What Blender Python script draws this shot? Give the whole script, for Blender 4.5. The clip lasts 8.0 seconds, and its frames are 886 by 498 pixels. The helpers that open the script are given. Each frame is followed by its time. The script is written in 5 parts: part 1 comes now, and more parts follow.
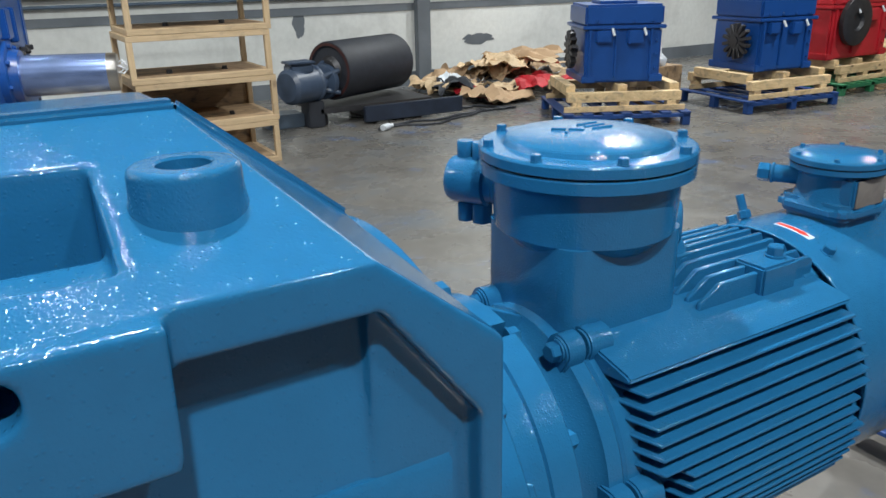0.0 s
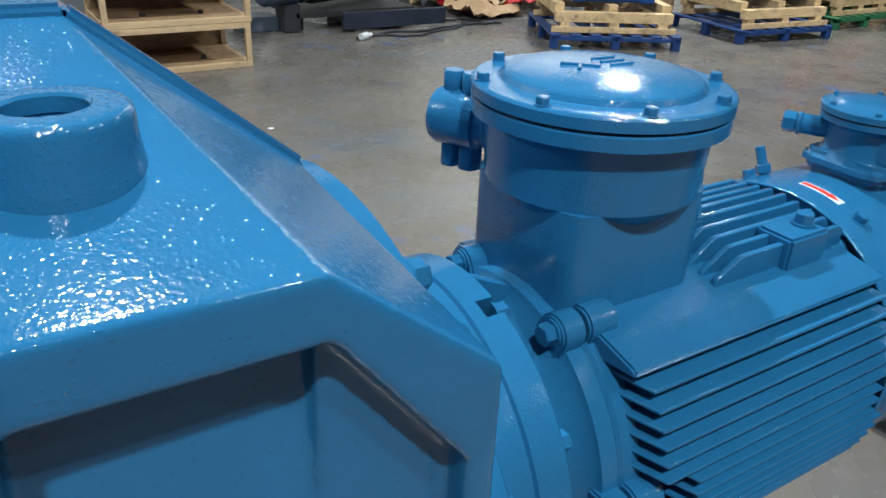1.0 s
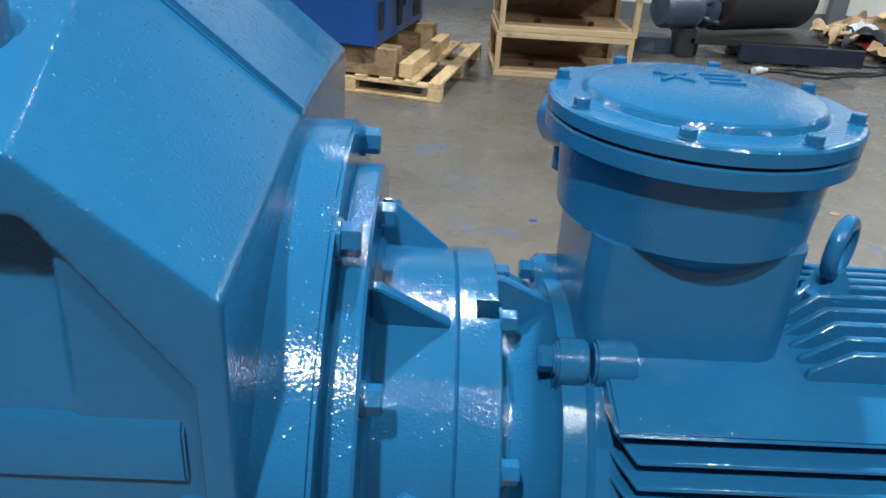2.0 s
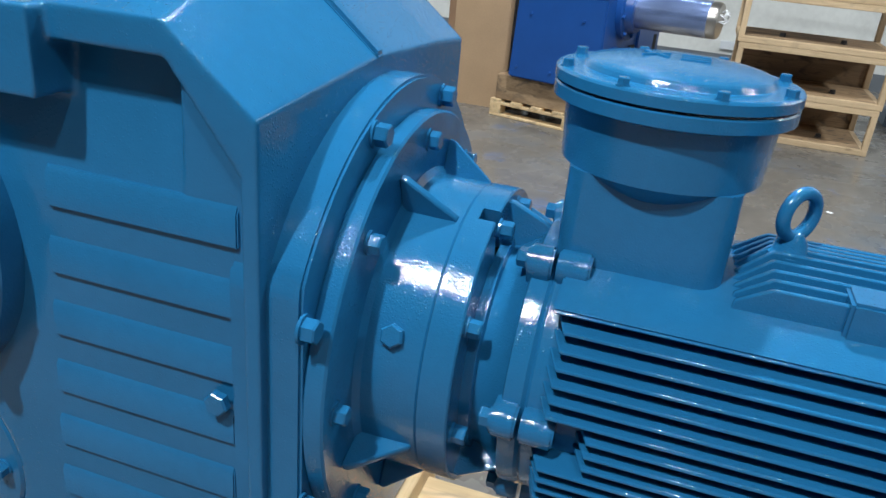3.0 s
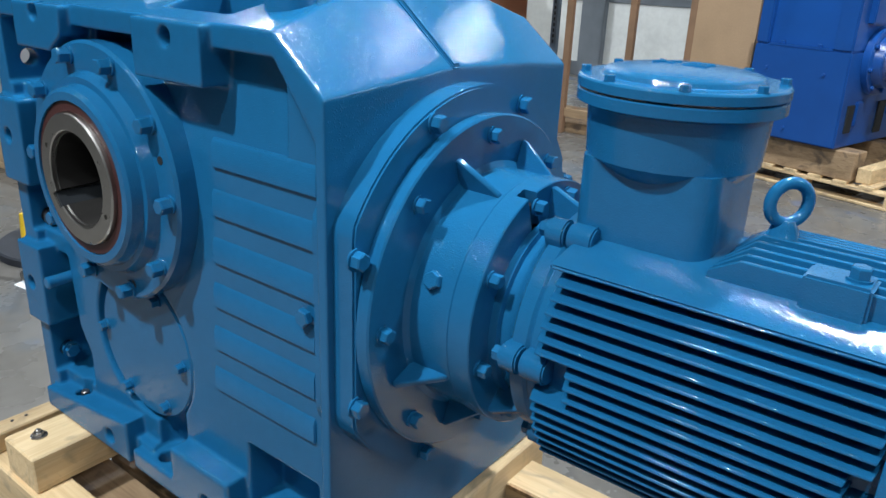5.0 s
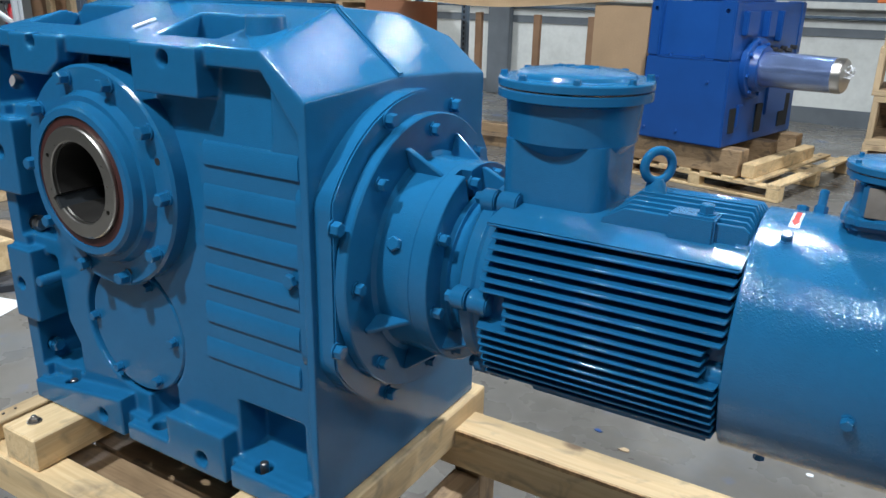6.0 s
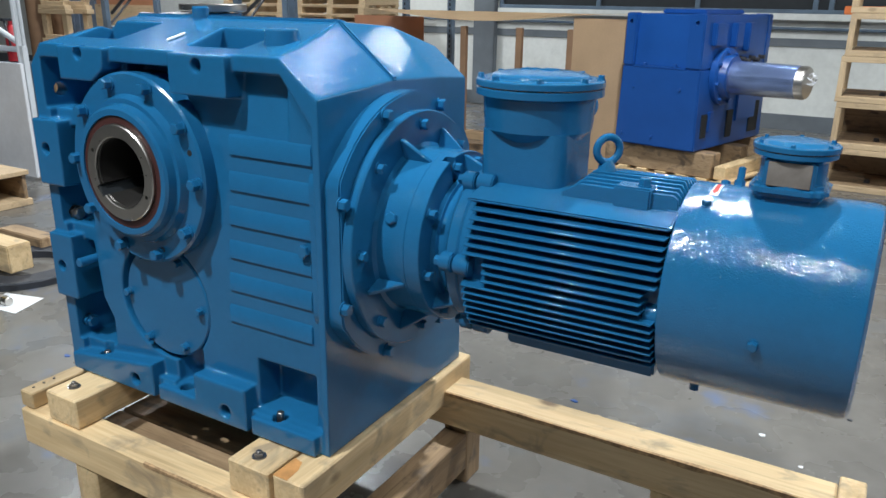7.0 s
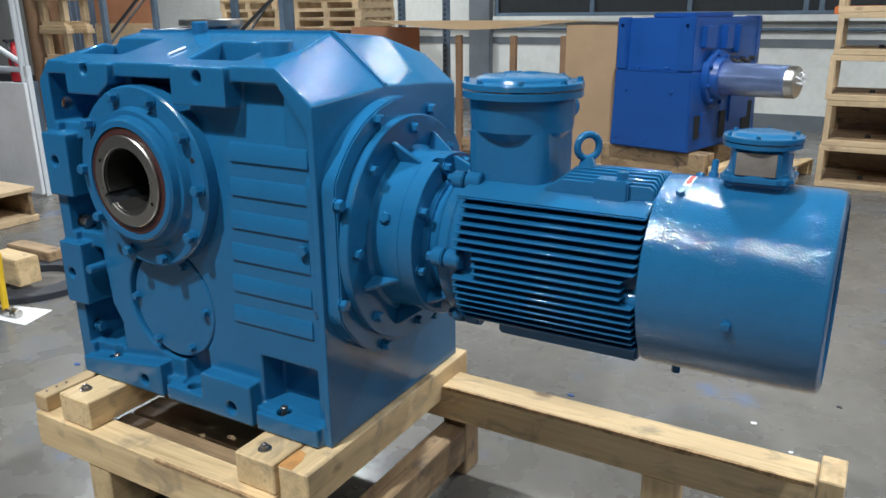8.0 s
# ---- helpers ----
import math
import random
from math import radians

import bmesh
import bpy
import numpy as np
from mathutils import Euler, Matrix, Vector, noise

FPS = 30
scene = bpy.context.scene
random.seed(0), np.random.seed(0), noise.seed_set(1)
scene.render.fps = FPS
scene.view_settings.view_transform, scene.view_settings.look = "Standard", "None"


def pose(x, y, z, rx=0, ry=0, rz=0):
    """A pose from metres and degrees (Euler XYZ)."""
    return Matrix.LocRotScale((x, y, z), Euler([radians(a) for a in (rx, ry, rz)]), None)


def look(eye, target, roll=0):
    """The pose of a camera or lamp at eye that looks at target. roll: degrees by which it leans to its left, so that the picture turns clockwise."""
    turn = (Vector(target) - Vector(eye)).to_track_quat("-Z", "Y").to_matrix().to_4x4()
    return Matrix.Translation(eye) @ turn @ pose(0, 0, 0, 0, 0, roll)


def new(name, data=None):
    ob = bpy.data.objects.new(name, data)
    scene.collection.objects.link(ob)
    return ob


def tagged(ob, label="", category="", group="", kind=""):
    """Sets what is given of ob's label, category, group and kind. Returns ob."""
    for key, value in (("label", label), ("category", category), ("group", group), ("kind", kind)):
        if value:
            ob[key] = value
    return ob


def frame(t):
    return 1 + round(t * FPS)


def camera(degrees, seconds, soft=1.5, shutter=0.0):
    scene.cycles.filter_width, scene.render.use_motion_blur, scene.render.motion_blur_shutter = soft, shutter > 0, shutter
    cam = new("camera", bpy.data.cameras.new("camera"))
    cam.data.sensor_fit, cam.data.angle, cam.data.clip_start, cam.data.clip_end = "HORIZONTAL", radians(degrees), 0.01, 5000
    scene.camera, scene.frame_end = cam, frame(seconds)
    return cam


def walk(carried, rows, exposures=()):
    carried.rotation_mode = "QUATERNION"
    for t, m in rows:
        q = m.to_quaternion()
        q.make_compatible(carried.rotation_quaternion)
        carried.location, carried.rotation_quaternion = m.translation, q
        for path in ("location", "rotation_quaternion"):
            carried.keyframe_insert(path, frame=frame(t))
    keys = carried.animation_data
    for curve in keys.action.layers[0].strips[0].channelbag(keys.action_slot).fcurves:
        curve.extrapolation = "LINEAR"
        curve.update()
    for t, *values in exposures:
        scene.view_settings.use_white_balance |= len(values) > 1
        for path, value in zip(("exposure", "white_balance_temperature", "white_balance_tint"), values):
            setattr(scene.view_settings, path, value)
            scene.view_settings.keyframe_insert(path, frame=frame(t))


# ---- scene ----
cam = camera(60.5, 8.0)
PATH = [
    (0, (-0.318, -0.444, 1.607), (0.635, 1.171, 0.913), -1.1),
    (0.5, (-0.273, -0.355, 1.597), (0.805, 1.131, 0.803), 0.8),
    (1, (-0.232, -0.287, 1.588), (0.738, 1.215, 0.691), 2.6),
    (1.2, (-0.198, -0.282, 1.588), (0.610, 1.299, 0.668), 2.7),
    (2.3, (0.227, -0.472, 1.553), (0.084, 1.319, 0.676), 4.7),
    (2.5, (0.284, -0.544, 1.546), (0.027, 1.248, 0.697), 4.9),
    (3, (0.402, -0.652, 1.540), (-0.121, 1.098, 0.724), 5.3),
    (3.5, (0.532, -0.625, 1.532), (-0.329, 0.998, 0.741), 4.8),
    (4, (0.675, -0.615, 1.528), (-0.454, 0.847, 0.762), 4.2),
    (4.2, (0.716, -0.613, 1.524), (-0.478, 0.805, 0.772), 4.0),
    (5.3, (0.823, -0.864, 1.527), (-0.254, 0.672, 0.834), 1.6),
    (5.5, (0.846, -0.942, 1.530), (-0.188, 0.628, 0.847), 1.4),
    (6, (0.939, -1.067, 1.539), (-0.029, 0.556, 0.883), 1.3),
    (6.5, (1.032, -1.190, 1.530), (0.090, 0.453, 0.888), 1.3),
    (7, (1.101, -1.337, 1.547), (0.152, 0.310, 0.924), 0.9),
    (7.5, (1.155, -1.395, 1.553), (0.198, 0.252, 0.944), 0.2),
    (8, (1.176, -1.409, 1.544), (0.216, 0.240, 0.945), -0.6),
]
walk(cam, [(t, look(eye, target, roll)) for t, eye, target, roll in PATH],
     [(0, -0.08, 6800, 10), (1.0, -0.08, 6800, 10), (2.5, -0.03, 6700, 10), (3.0, 0.05, 6550, 10), (4.0, 0.14, 6300, 10), (5.5, 0.02, 6400, 10), (6.5, 0.0, 6500, 10), (8.0, -0.02, 6650, 10)])

# ---- world and lights ----
world = bpy.data.worlds.new("hall_air")
scene.world = world
world.use_nodes = True
bg_node = world.node_tree.nodes["Background"]
bg_node.inputs["Color"].default_value = (0.75, 0.87, 1.0, 1)
bg_node.inputs["Strength"].default_value = 0.35
scene.view_settings.exposure = 0.0


def bay_light(x, y, z=6.2, power=300, size=0.26, color=(0.90, 0.96, 1.0)):
    d = bpy.data.lights.new("bay_light", "AREA")
    d.energy, d.size, d.color, d.shape = power, size, color, "DISK"
    ob = new("bay_light", d)
    ob.matrix_world = look((x, y, z), (x, y, 0))
    return ob


for lx, ly, lw in ((-1.0, -2.95, 440), (1.8, -3.3, 140), (0.2, 2.6, 430), (-0.1, 5.0, 10), (-0.7, 7.8, 24), (6.6, -4.6, 90), (8.6, 2.6, 380), (-6.5, -3.4, 50), (-6.0, 7.6, 190), (8.0, 7.4, 420), (-7.9, 4.9, 360)):
    bay_light(lx, ly, 6.2, lw)


# ---- mesh helpers ----
def join(dst, src):
    me = bpy.data.meshes.new("join")
    src.to_mesh(me)
    src.free()
    dst.from_mesh(me)
    bpy.data.meshes.remove(me)
    return dst


def soften(bm, width, seg=2):
    if width > 0:
        bm.normal_update()
        edges = [e for e in bm.edges if len(e.link_faces) == 2 and e.calc_face_angle(0) > 0.4]
        bmesh.ops.bevel(bm, geom=edges, offset=width, segments=seg, affect="EDGES", clamp_overlap=True)


def prism(dst, pts, lo, hi, axis="y", bevel=0.004, seg=2):
    """A polygon pushed along an axis: (x, z) along y, (y, z) along x, (x, y) along z."""
    bm = bmesh.new()

    def at(p, v):
        return {"y": (p[0], v, p[1]), "x": (v, p[0], p[1]), "z": (p[0], p[1], v)}[axis]

    a = [bm.verts.new(at(p, lo)) for p in pts]
    b = [bm.verts.new(at(p, hi)) for p in pts]
    bm.faces.new(a), bm.faces.new(b[::-1])
    for k in range(len(pts)):
        bm.faces.new((a[k], b[k], b[k - 1], a[k - 1]))
    bmesh.ops.recalc_face_normals(bm, faces=bm.faces)
    soften(bm, bevel, seg)
    return join(dst, bm)


def box(dst, x0, x1, y0, y1, z0, z1, bevel=0.004, seg=2):
    return prism(dst, [(x0, y0), (x1, y0), (x1, y1), (x0, y1)], z0, z1, "z", bevel, seg)


def frame_to(axis):
    """A turn that takes +z to the axis."""
    return Vector((0, 0, 1)).rotation_difference(Vector(axis)).to_matrix().to_4x4()


def lathe(dst, prof, origin, axis=(1, 0, 0), n=64, closed=False):
    """A profile of (along, radius) turned round an axis. closed: the profile is a loop (a ring with a hole)."""
    bm = bmesh.new()
    rings = []
    for a, r in prof:
        if r < 1e-5:
            rings.append([bm.verts.new((0, 0, a))] * n)
        else:
            rings.append([bm.verts.new((r * math.cos(k * math.tau / n), r * math.sin(k * math.tau / n), a)) for k in range(n)])
    pairs = list(zip(rings, rings[1:])) + ([(rings[-1], rings[0])] if closed else [])
    for p, q in pairs:
        for k in range(n):
            vs = []
            for v in (p[k], p[k - 1], q[k - 1], q[k]):
                if v not in vs:
                    vs.append(v)
            if len(vs) > 2:
                bm.faces.new(vs)
    if not closed:
        for ring in (rings[0], rings[-1]):
            if ring[0] is not ring[1]:
                bm.faces.new(ring)
    bmesh.ops.recalc_face_normals(bm, faces=bm.faces)
    bmesh.ops.transform(bm, matrix=Matrix.Translation(origin) @ frame_to(axis), verts=bm.verts)
    return join(dst, bm)


def rod(dst, p, q, r, n=24, edge=0.0):
    d = Vector(q) - Vector(p)
    h = d.length
    prof = [(0, r), (h, r)] if not edge else [(0, r - edge), (edge, r), (h - edge, r), (h, r - edge)]
    return lathe(dst, prof, p, d.normalized(), n)


def hex_head(dst, at, axis, r, h, washer=True, stud=0.0):
    """A bolt head that stands on a surface at a point, along the outward axis."""
    bm = bmesh.new()
    w = h * 0.18 if washer else 0
    if washer:
        lathe(bm, [(0, r * 1.12), (w, r * 1.12)], (0, 0, 0), (0, 0, 1), 20)
    hexa = bmesh.new()
    lathe(hexa, [(w, r * 0.94), (h - r * 0.14, r * 0.94), (h, r * 0.80)], (0, 0, 0), (0, 0, 1), 6)
    bmesh.ops.rotate(hexa, cent=(0, 0, 0), matrix=Matrix.Rotation(0.3 + at[0] * 37 + at[1] * 53 + at[2] * 71, 3, "Z"), verts=hexa.verts)
    join(bm, hexa)
    if stud:
        lathe(bm, [(h, r * 0.5), (h + stud, r * 0.5), (h + stud + r * 0.1, r * 0.4)], (0, 0, 0), (0, 0, 1), 14)
    bmesh.ops.transform(bm, matrix=Matrix.Translation(at) @ frame_to(axis), verts=bm.verts)
    return join(dst, bm)


def tube(dst, pts, r, n=10):
    """A round tube along a line of points."""
    bm = bmesh.new()
    pts = [Vector(p) for p in pts]
    rings = []
    for k, p in enumerate(pts):
        d = (pts[min(k + 1, len(pts) - 1)] - pts[max(k - 1, 0)]).normalized()
        m = frame_to(d)
        rings.append([bm.verts.new(p + m @ Vector((r * math.cos(j * math.tau / n), r * math.sin(j * math.tau / n), 0))) for j in range(n)])
    for a, b in zip(rings, rings[1:]):
        turn = min(range(n), key=lambda s: sum((a[j].co - b[(j + s) % n].co).length for j in range(n)))
        for j in range(n):
            bm.faces.new((a[j], a[j - 1], b[(j - 1 + turn) % n], b[(j + turn) % n]))
    bm.faces.new(rings[0]), bm.faces.new(rings[-1])
    bmesh.ops.recalc_face_normals(bm, faces=bm.faces)
    return join(dst, bm)


def carve(solid, steps):
    """Boolean steps of ("DIFFERENCE" or "UNION", bmesh) on a solid; gives one bmesh."""
    def temp(bm):
        me = bpy.data.meshes.new("carve")
        bm.to_mesh(me)
        bm.free()
        return new("carve", me)

    base = temp(solid)
    others = []
    for op, bm in steps:
        o = temp(bm)
        others.append(o)
        m = base.modifiers.new("carve", "BOOLEAN")
        m.operation, m.object, m.solver = op, o, "EXACT"
    me = bpy.data.meshes.new_from_object(base.evaluated_get(bpy.context.evaluated_depsgraph_get()))
    out = bmesh.new()
    out.from_mesh(me)
    bpy.data.meshes.remove(me)
    for o in (base, *others):
        data = o.data
        bpy.data.objects.remove(o)
        bpy.data.meshes.remove(data)
    return out


def thing(name, at, label, category, group="", kind=""):
    ob = new(name)
    ob.empty_display_size = 0.05
    ob.location = at
    return tagged(ob, label, category, group, kind)


def mesh_object(name, bm, material, smooth=35):
    me = bpy.data.meshes.new(name)
    for f in bm.faces:
        f.smooth = True
    bm.to_mesh(me)
    bm.free()
    me.set_sharp_from_angle(angle=radians(smooth))
    if type(material) is dict:
        span = [max(v.co[k] for v in me.vertices) - min(v.co[k] for v in me.vertices) for k in range(3)]
        material = material["xyz"[span.index(max(span))]]
    me.materials.append(material)
    return new(name, me)


def part(name, bm, material, parent, label="", smooth=35):
    ob = mesh_object(name, bm, material, smooth)
    ob.parent = parent
    root = parent
    while root.parent:
        root = root.parent
    ob.matrix_parent_inverse = Matrix.Identity(4)
    chain = Matrix.Identity(4)
    p = parent
    while p:
        chain = p.matrix_basis @ chain
        p = p.parent
    ob.matrix_basis = Matrix.Identity(4)
    ob.data.transform(chain.inverted())
    return tagged(ob, label)


def moved(top, m):
    """Moves a built thing with all its parts."""
    was = Matrix.Translation(top.location)
    top.location = m @ top.location
    now = Matrix.Translation(top.location).inverted() @ m @ was
    for child in top.children_recursive:
        child.data.transform(now)


def single(name, bm, material, label, category, group="", kind="", at=None, smooth=35):
    ob = mesh_object(name, bm, material, smooth)
    if at:
        ob.data.transform(Matrix.Translation(at).inverted())
        ob.location = at
    return tagged(ob, label, category, group, kind)


# ---- materials ----
def material(name, color, rough=0.5, metal=0.0, vary=0.12, vary_scale=3.0, grain=0.0, grain_scale=200.0, grain_bump=0.0, bump_scale=300.0,
             coat=0.0, stain=None, stain_amount=0.0, stain_scale=1.2, spec=0.5, random=0.0, rough_vary=0.0, stretch=(1, 1, 1), bump_distance=0.002, stain2=None, stain2_amount=0.0, stain2_scale=1.0, spatter=0.0, spatter_scale=150.0, peel=0.0, sparse=0.35):
    m = bpy.data.materials.new(name)
    m.use_nodes = True
    nt = m.node_tree
    n, l = nt.nodes, nt.links
    b = n["Principled BSDF"]
    b.inputs["Roughness"].default_value, b.inputs["Metallic"].default_value = rough, metal
    b.inputs["Specular IOR Level"].default_value = spec
    b.inputs["Coat Weight"].default_value, b.inputs["Coat Roughness"].default_value = coat, 0.08
    mp = n.new("ShaderNodeMapping")
    mp.inputs["Scale"].default_value = stretch
    geo = n.new("ShaderNodeNewGeometry")
    l.new(geo.outputs["Position"], mp.inputs["Vector"])

    def tex(scale, detail=4.0, rough_=0.55):
        t = n.new("ShaderNodeTexNoise")
        t.inputs["Scale"].default_value, t.inputs["Detail"].default_value, t.inputs["Roughness"].default_value = scale, detail, rough_
        l.new(mp.outputs["Vector"], t.inputs["Vector"])
        return t.outputs["Fac"]

    def remap(sock, lo, hi, a, b_):
        r = n.new("ShaderNodeMapRange")
        for key, v in (("From Min", lo), ("From Max", hi), ("To Min", a), ("To Max", b_)):
            r.inputs[key].default_value = v
        l.new(sock, r.inputs["Value"])
        return r.outputs["Result"]

    def mul(p, q):
        x = n.new("ShaderNodeMath")
        x.operation = "MULTIPLY"
        l.new(p, x.inputs[0]), l.new(q, x.inputs[1])
        return x.outputs[0]

    value = remap(tex(vary_scale), 0.3, 0.7, 1 - vary, 1 + vary)
    if grain:
        value = mul(value, remap(tex(grain_scale, 3.0), 0.3, 0.7, 1 - grain, 1 + grain))
    if random:
        info = n.new("ShaderNodeObjectInfo")
        value = mul(value, remap(info.outputs["Random"], 0, 1, 1 - random, 1 + random))
    mix = n.new("ShaderNodeMix")
    mix.data_type, mix.blend_type = "RGBA", "MULTIPLY"
    mix.inputs["Factor"].default_value = 1.0
    mix.inputs["A"].default_value = (*color, 1)
    l.new(value, mix.inputs["B"])
    out = mix.outputs["Result"]
    if stain:
        s = n.new("ShaderNodeMix")
        s.data_type = "RGBA"
        l.new(remap(tex(stain_scale, 6.0, 0.65), 0.52, 0.72, 0, stain_amount), s.inputs["Factor"])
        l.new(out, s.inputs["A"])
        s.inputs["B"].default_value = (*stain, 1)
        out = s.outputs["Result"]
    if stain2:
        s = n.new("ShaderNodeMix")
        s.data_type = "RGBA"
        l.new(remap(tex(stain2_scale, 5.0, 0.6), 0.60, 0.70, 0, stain2_amount), s.inputs["Factor"])
        l.new(out, s.inputs["A"])
        s.inputs["B"].default_value = (*stain2, 1)
        out = s.outputs["Result"]
    l.new(out, b.inputs["Base Color"])
    if rough_vary:
        l.new(remap(tex(vary_scale * 2.3), 0.3, 0.7, max(0.02, rough - rough_vary), rough + rough_vary), b.inputs["Roughness"])
    if grain_bump:
        bp = n.new("ShaderNodeBump")
        bp.inputs["Strength"].default_value, bp.inputs["Distance"].default_value = grain_bump, bump_distance
        l.new(tex(bump_scale, 2.0), bp.inputs["Height"])
        l.new(bp.outputs["Normal"], b.inputs["Normal"])
        if coat:
            l.new(bp.outputs["Normal"], b.inputs["Coat Normal"])
    if spatter:
        # small drops and orange peel in the paint, heights in metres
        vor = n.new("ShaderNodeTexVoronoi")
        vor.inputs["Scale"].default_value = spatter_scale
        l.new(mp.outputs["Vector"], vor.inputs["Vector"])
        drop = n.new("ShaderNodeMapRange")
        drop.interpolation_type = "SMOOTHSTEP"
        for key, v in (("From Min", 0.0), ("From Max", 0.48), ("To Min", spatter), ("To Max", 0.0)):
            drop.inputs[key].default_value = v
        l.new(vor.outputs["Distance"], drop.inputs["Value"])
        split = n.new("ShaderNodeSeparateColor")
        l.new(vor.outputs["Color"], split.inputs["Color"])
        high = mul(drop.outputs["Result"], remap(split.outputs["Red"], sparse, min(1.0, sparse + 0.25), 0.0, 1.0))
        add = n.new("ShaderNodeMath")
        add.operation = "ADD"
        l.new(high, add.inputs[0])
        l.new(remap(tex(bump_scale, 1.0), 0.0, 1.0, 0.0, peel), add.inputs[1])
        bp = n.new("ShaderNodeBump")
        bp.inputs["Strength"].default_value, bp.inputs["Distance"].default_value = 1.0, 1.0
        l.new(add.outputs[0], bp.inputs["Height"])
        l.new(bp.outputs["Normal"], b.inputs["Normal"])
    return m


def wood(name, color, dark, knot=0.6, stain=0.4, random=0.1):
    """Sawn timber with the grain along x, y or z: a material for each."""
    made = {}
    for k, axis in enumerate("xyz"):
        m = bpy.data.materials.new(name + "_" + axis)
        m.use_nodes = True
        n, l = m.node_tree.nodes, m.node_tree.links
        b = n["Principled BSDF"]
        b.inputs["Roughness"].default_value = 0.62
        geo, info = n.new("ShaderNodeNewGeometry"), n.new("ShaderNodeObjectInfo")
        shift = n.new("ShaderNodeMath")
        shift.operation = "MULTIPLY"
        shift.inputs[1].default_value = 17.0
        l.new(info.outputs["Random"], shift.inputs[0])
        add = n.new("ShaderNodeVectorMath")
        add.operation = "ADD"
        l.new(geo.outputs["Position"], add.inputs[0]), l.new(shift.outputs[0], add.inputs[1])

        def mapped(along, across):
            mp = n.new("ShaderNodeMapping")
            s = [across] * 3
            s[k] = along
            mp.inputs["Scale"].default_value = s
            l.new(add.outputs[0], mp.inputs["Vector"])
            return mp.outputs["Vector"]

        def noise_at(vec, scale, detail=4.0):
            t = n.new("ShaderNodeTexNoise")
            t.inputs["Scale"].default_value, t.inputs["Detail"].default_value, t.inputs["Distortion"].default_value = scale, detail, 0.8
            l.new(vec, t.inputs["Vector"])
            return t.outputs["Fac"]

        def ramp(sock, lo, hi, a, c):
            r = n.new("ShaderNodeMapRange")
            for key, v in (("From Min", lo), ("From Max", hi), ("To Min", a), ("To Max", c)):
                r.inputs[key].default_value = v
            l.new(sock, r.inputs["Value"])
            return r.outputs["Result"]

        def blend(fac, a, c):
            x = n.new("ShaderNodeMix")
            x.data_type = "RGBA"
            l.new(fac, x.inputs["Factor"])
            if type(a) is tuple:
                x.inputs["A"].default_value = (*a, 1)
            else:
                l.new(a, x.inputs["A"])
            x.inputs["B"].default_value = (*c, 1)
            return x.outputs["Result"]

        fine = noise_at(mapped(0.05, 1.0), 70.0, 5.0)
        out = blend(ramp(fine, 0.35, 0.75, 0.0, 0.55), color, dark)
        out = blend(ramp(noise_at(mapped(0.25, 1.0), 6.0), 0.45, 0.8, 0.0, stain), out, tuple(c * 0.45 for c in dark))
        # grey handling marks and fine dark streaks along the grain
        out = blend(ramp(noise_at(mapped(0.6, 1.0), 13.0, 6.0), 0.53, 0.68, 0.0, stain), out, tuple(0.5 * (c + sum(dark) / 3) * 0.55 for c in dark))
        out = blend(ramp(noise_at(mapped(0.04, 1.0), 38.0, 3.0), 0.60, 0.70, 0.0, 0.35), out, tuple(c * 0.6 for c in dark))
        vor = n.new("ShaderNodeTexVoronoi")
        vor.inputs["Scale"].default_value = 6.5
        l.new(mapped(0.55, 1.0), vor.inputs["Vector"])
        out = blend(ramp(vor.outputs["Distance"], 0.06, 0.14, knot, 0.0), out, (0.10, 0.045, 0.018))
        tone = n.new("ShaderNodeMix")
        tone.data_type, tone.blend_type = "RGBA", "MULTIPLY"
        tone.inputs["Factor"].default_value = 1.0
        l.new(out, tone.inputs["A"])
        l.new(ramp(info.outputs["Random"], 0, 1, 1 - random, 1 + random), tone.inputs["B"])
        l.new(tone.outputs["Result"], b.inputs["Base Color"])
        bp = n.new("ShaderNodeBump")
        bp.inputs["Strength"].default_value, bp.inputs["Distance"].default_value = 0.35, 0.002
        l.new(fine, bp.inputs["Height"])
        l.new(bp.outputs["Normal"], b.inputs["Normal"])
        made[axis] = m
    return made


PAINT = (0.012, 0.125, 0.282)
paint = material("blue_machine_paint", PAINT, rough=0.08, vary=0.06, vary_scale=5, grain=0.03, grain_scale=60, bump_scale=310, spec=0.6, rough_vary=0.02, spatter=0.00030, spatter_scale=290, peel=0.00042, sparse=0.5)
paint_rough = material("blue_cast_paint", PAINT, rough=0.08, vary=0.06, vary_scale=4, grain=0.03, grain_scale=40, bump_scale=300, spec=0.6, rough_vary=0.02, spatter=0.00032, spatter_scale=250, peel=0.00026, sparse=0.6)
paint_cowl = material("blue_cowl_paint", PAINT, rough=0.06, vary=0.05, vary_scale=5, grain=0.03, grain_scale=40, bump_scale=230, spec=0.8, rough_vary=0.02, spatter=0.00036, spatter_scale=230, peel=0.00074, sparse=0.15)
steel = material("machined_steel", (0.50, 0.48, 0.45), rough=0.30, metal=1.0, vary=0.04, vary_scale=30, rough_vary=0.03)
# near-black steel: the shade inside the bore is put into the colour
bore_steel = material("shaded_bore_steel", (0.060, 0.057, 0.054), rough=0.30, metal=0.6, vary=0.25, vary_scale=14, stretch=(1, 0.1, 1))
zinc = material("zinc_bolt", (0.32, 0.31, 0.30), rough=0.42, metal=1.0, vary=0.15, vary_scale=60)
red_seal = material("red_brown_seal", (0.055, 0.017, 0.015), rough=0.5, vary=0.15, vary_scale=30)
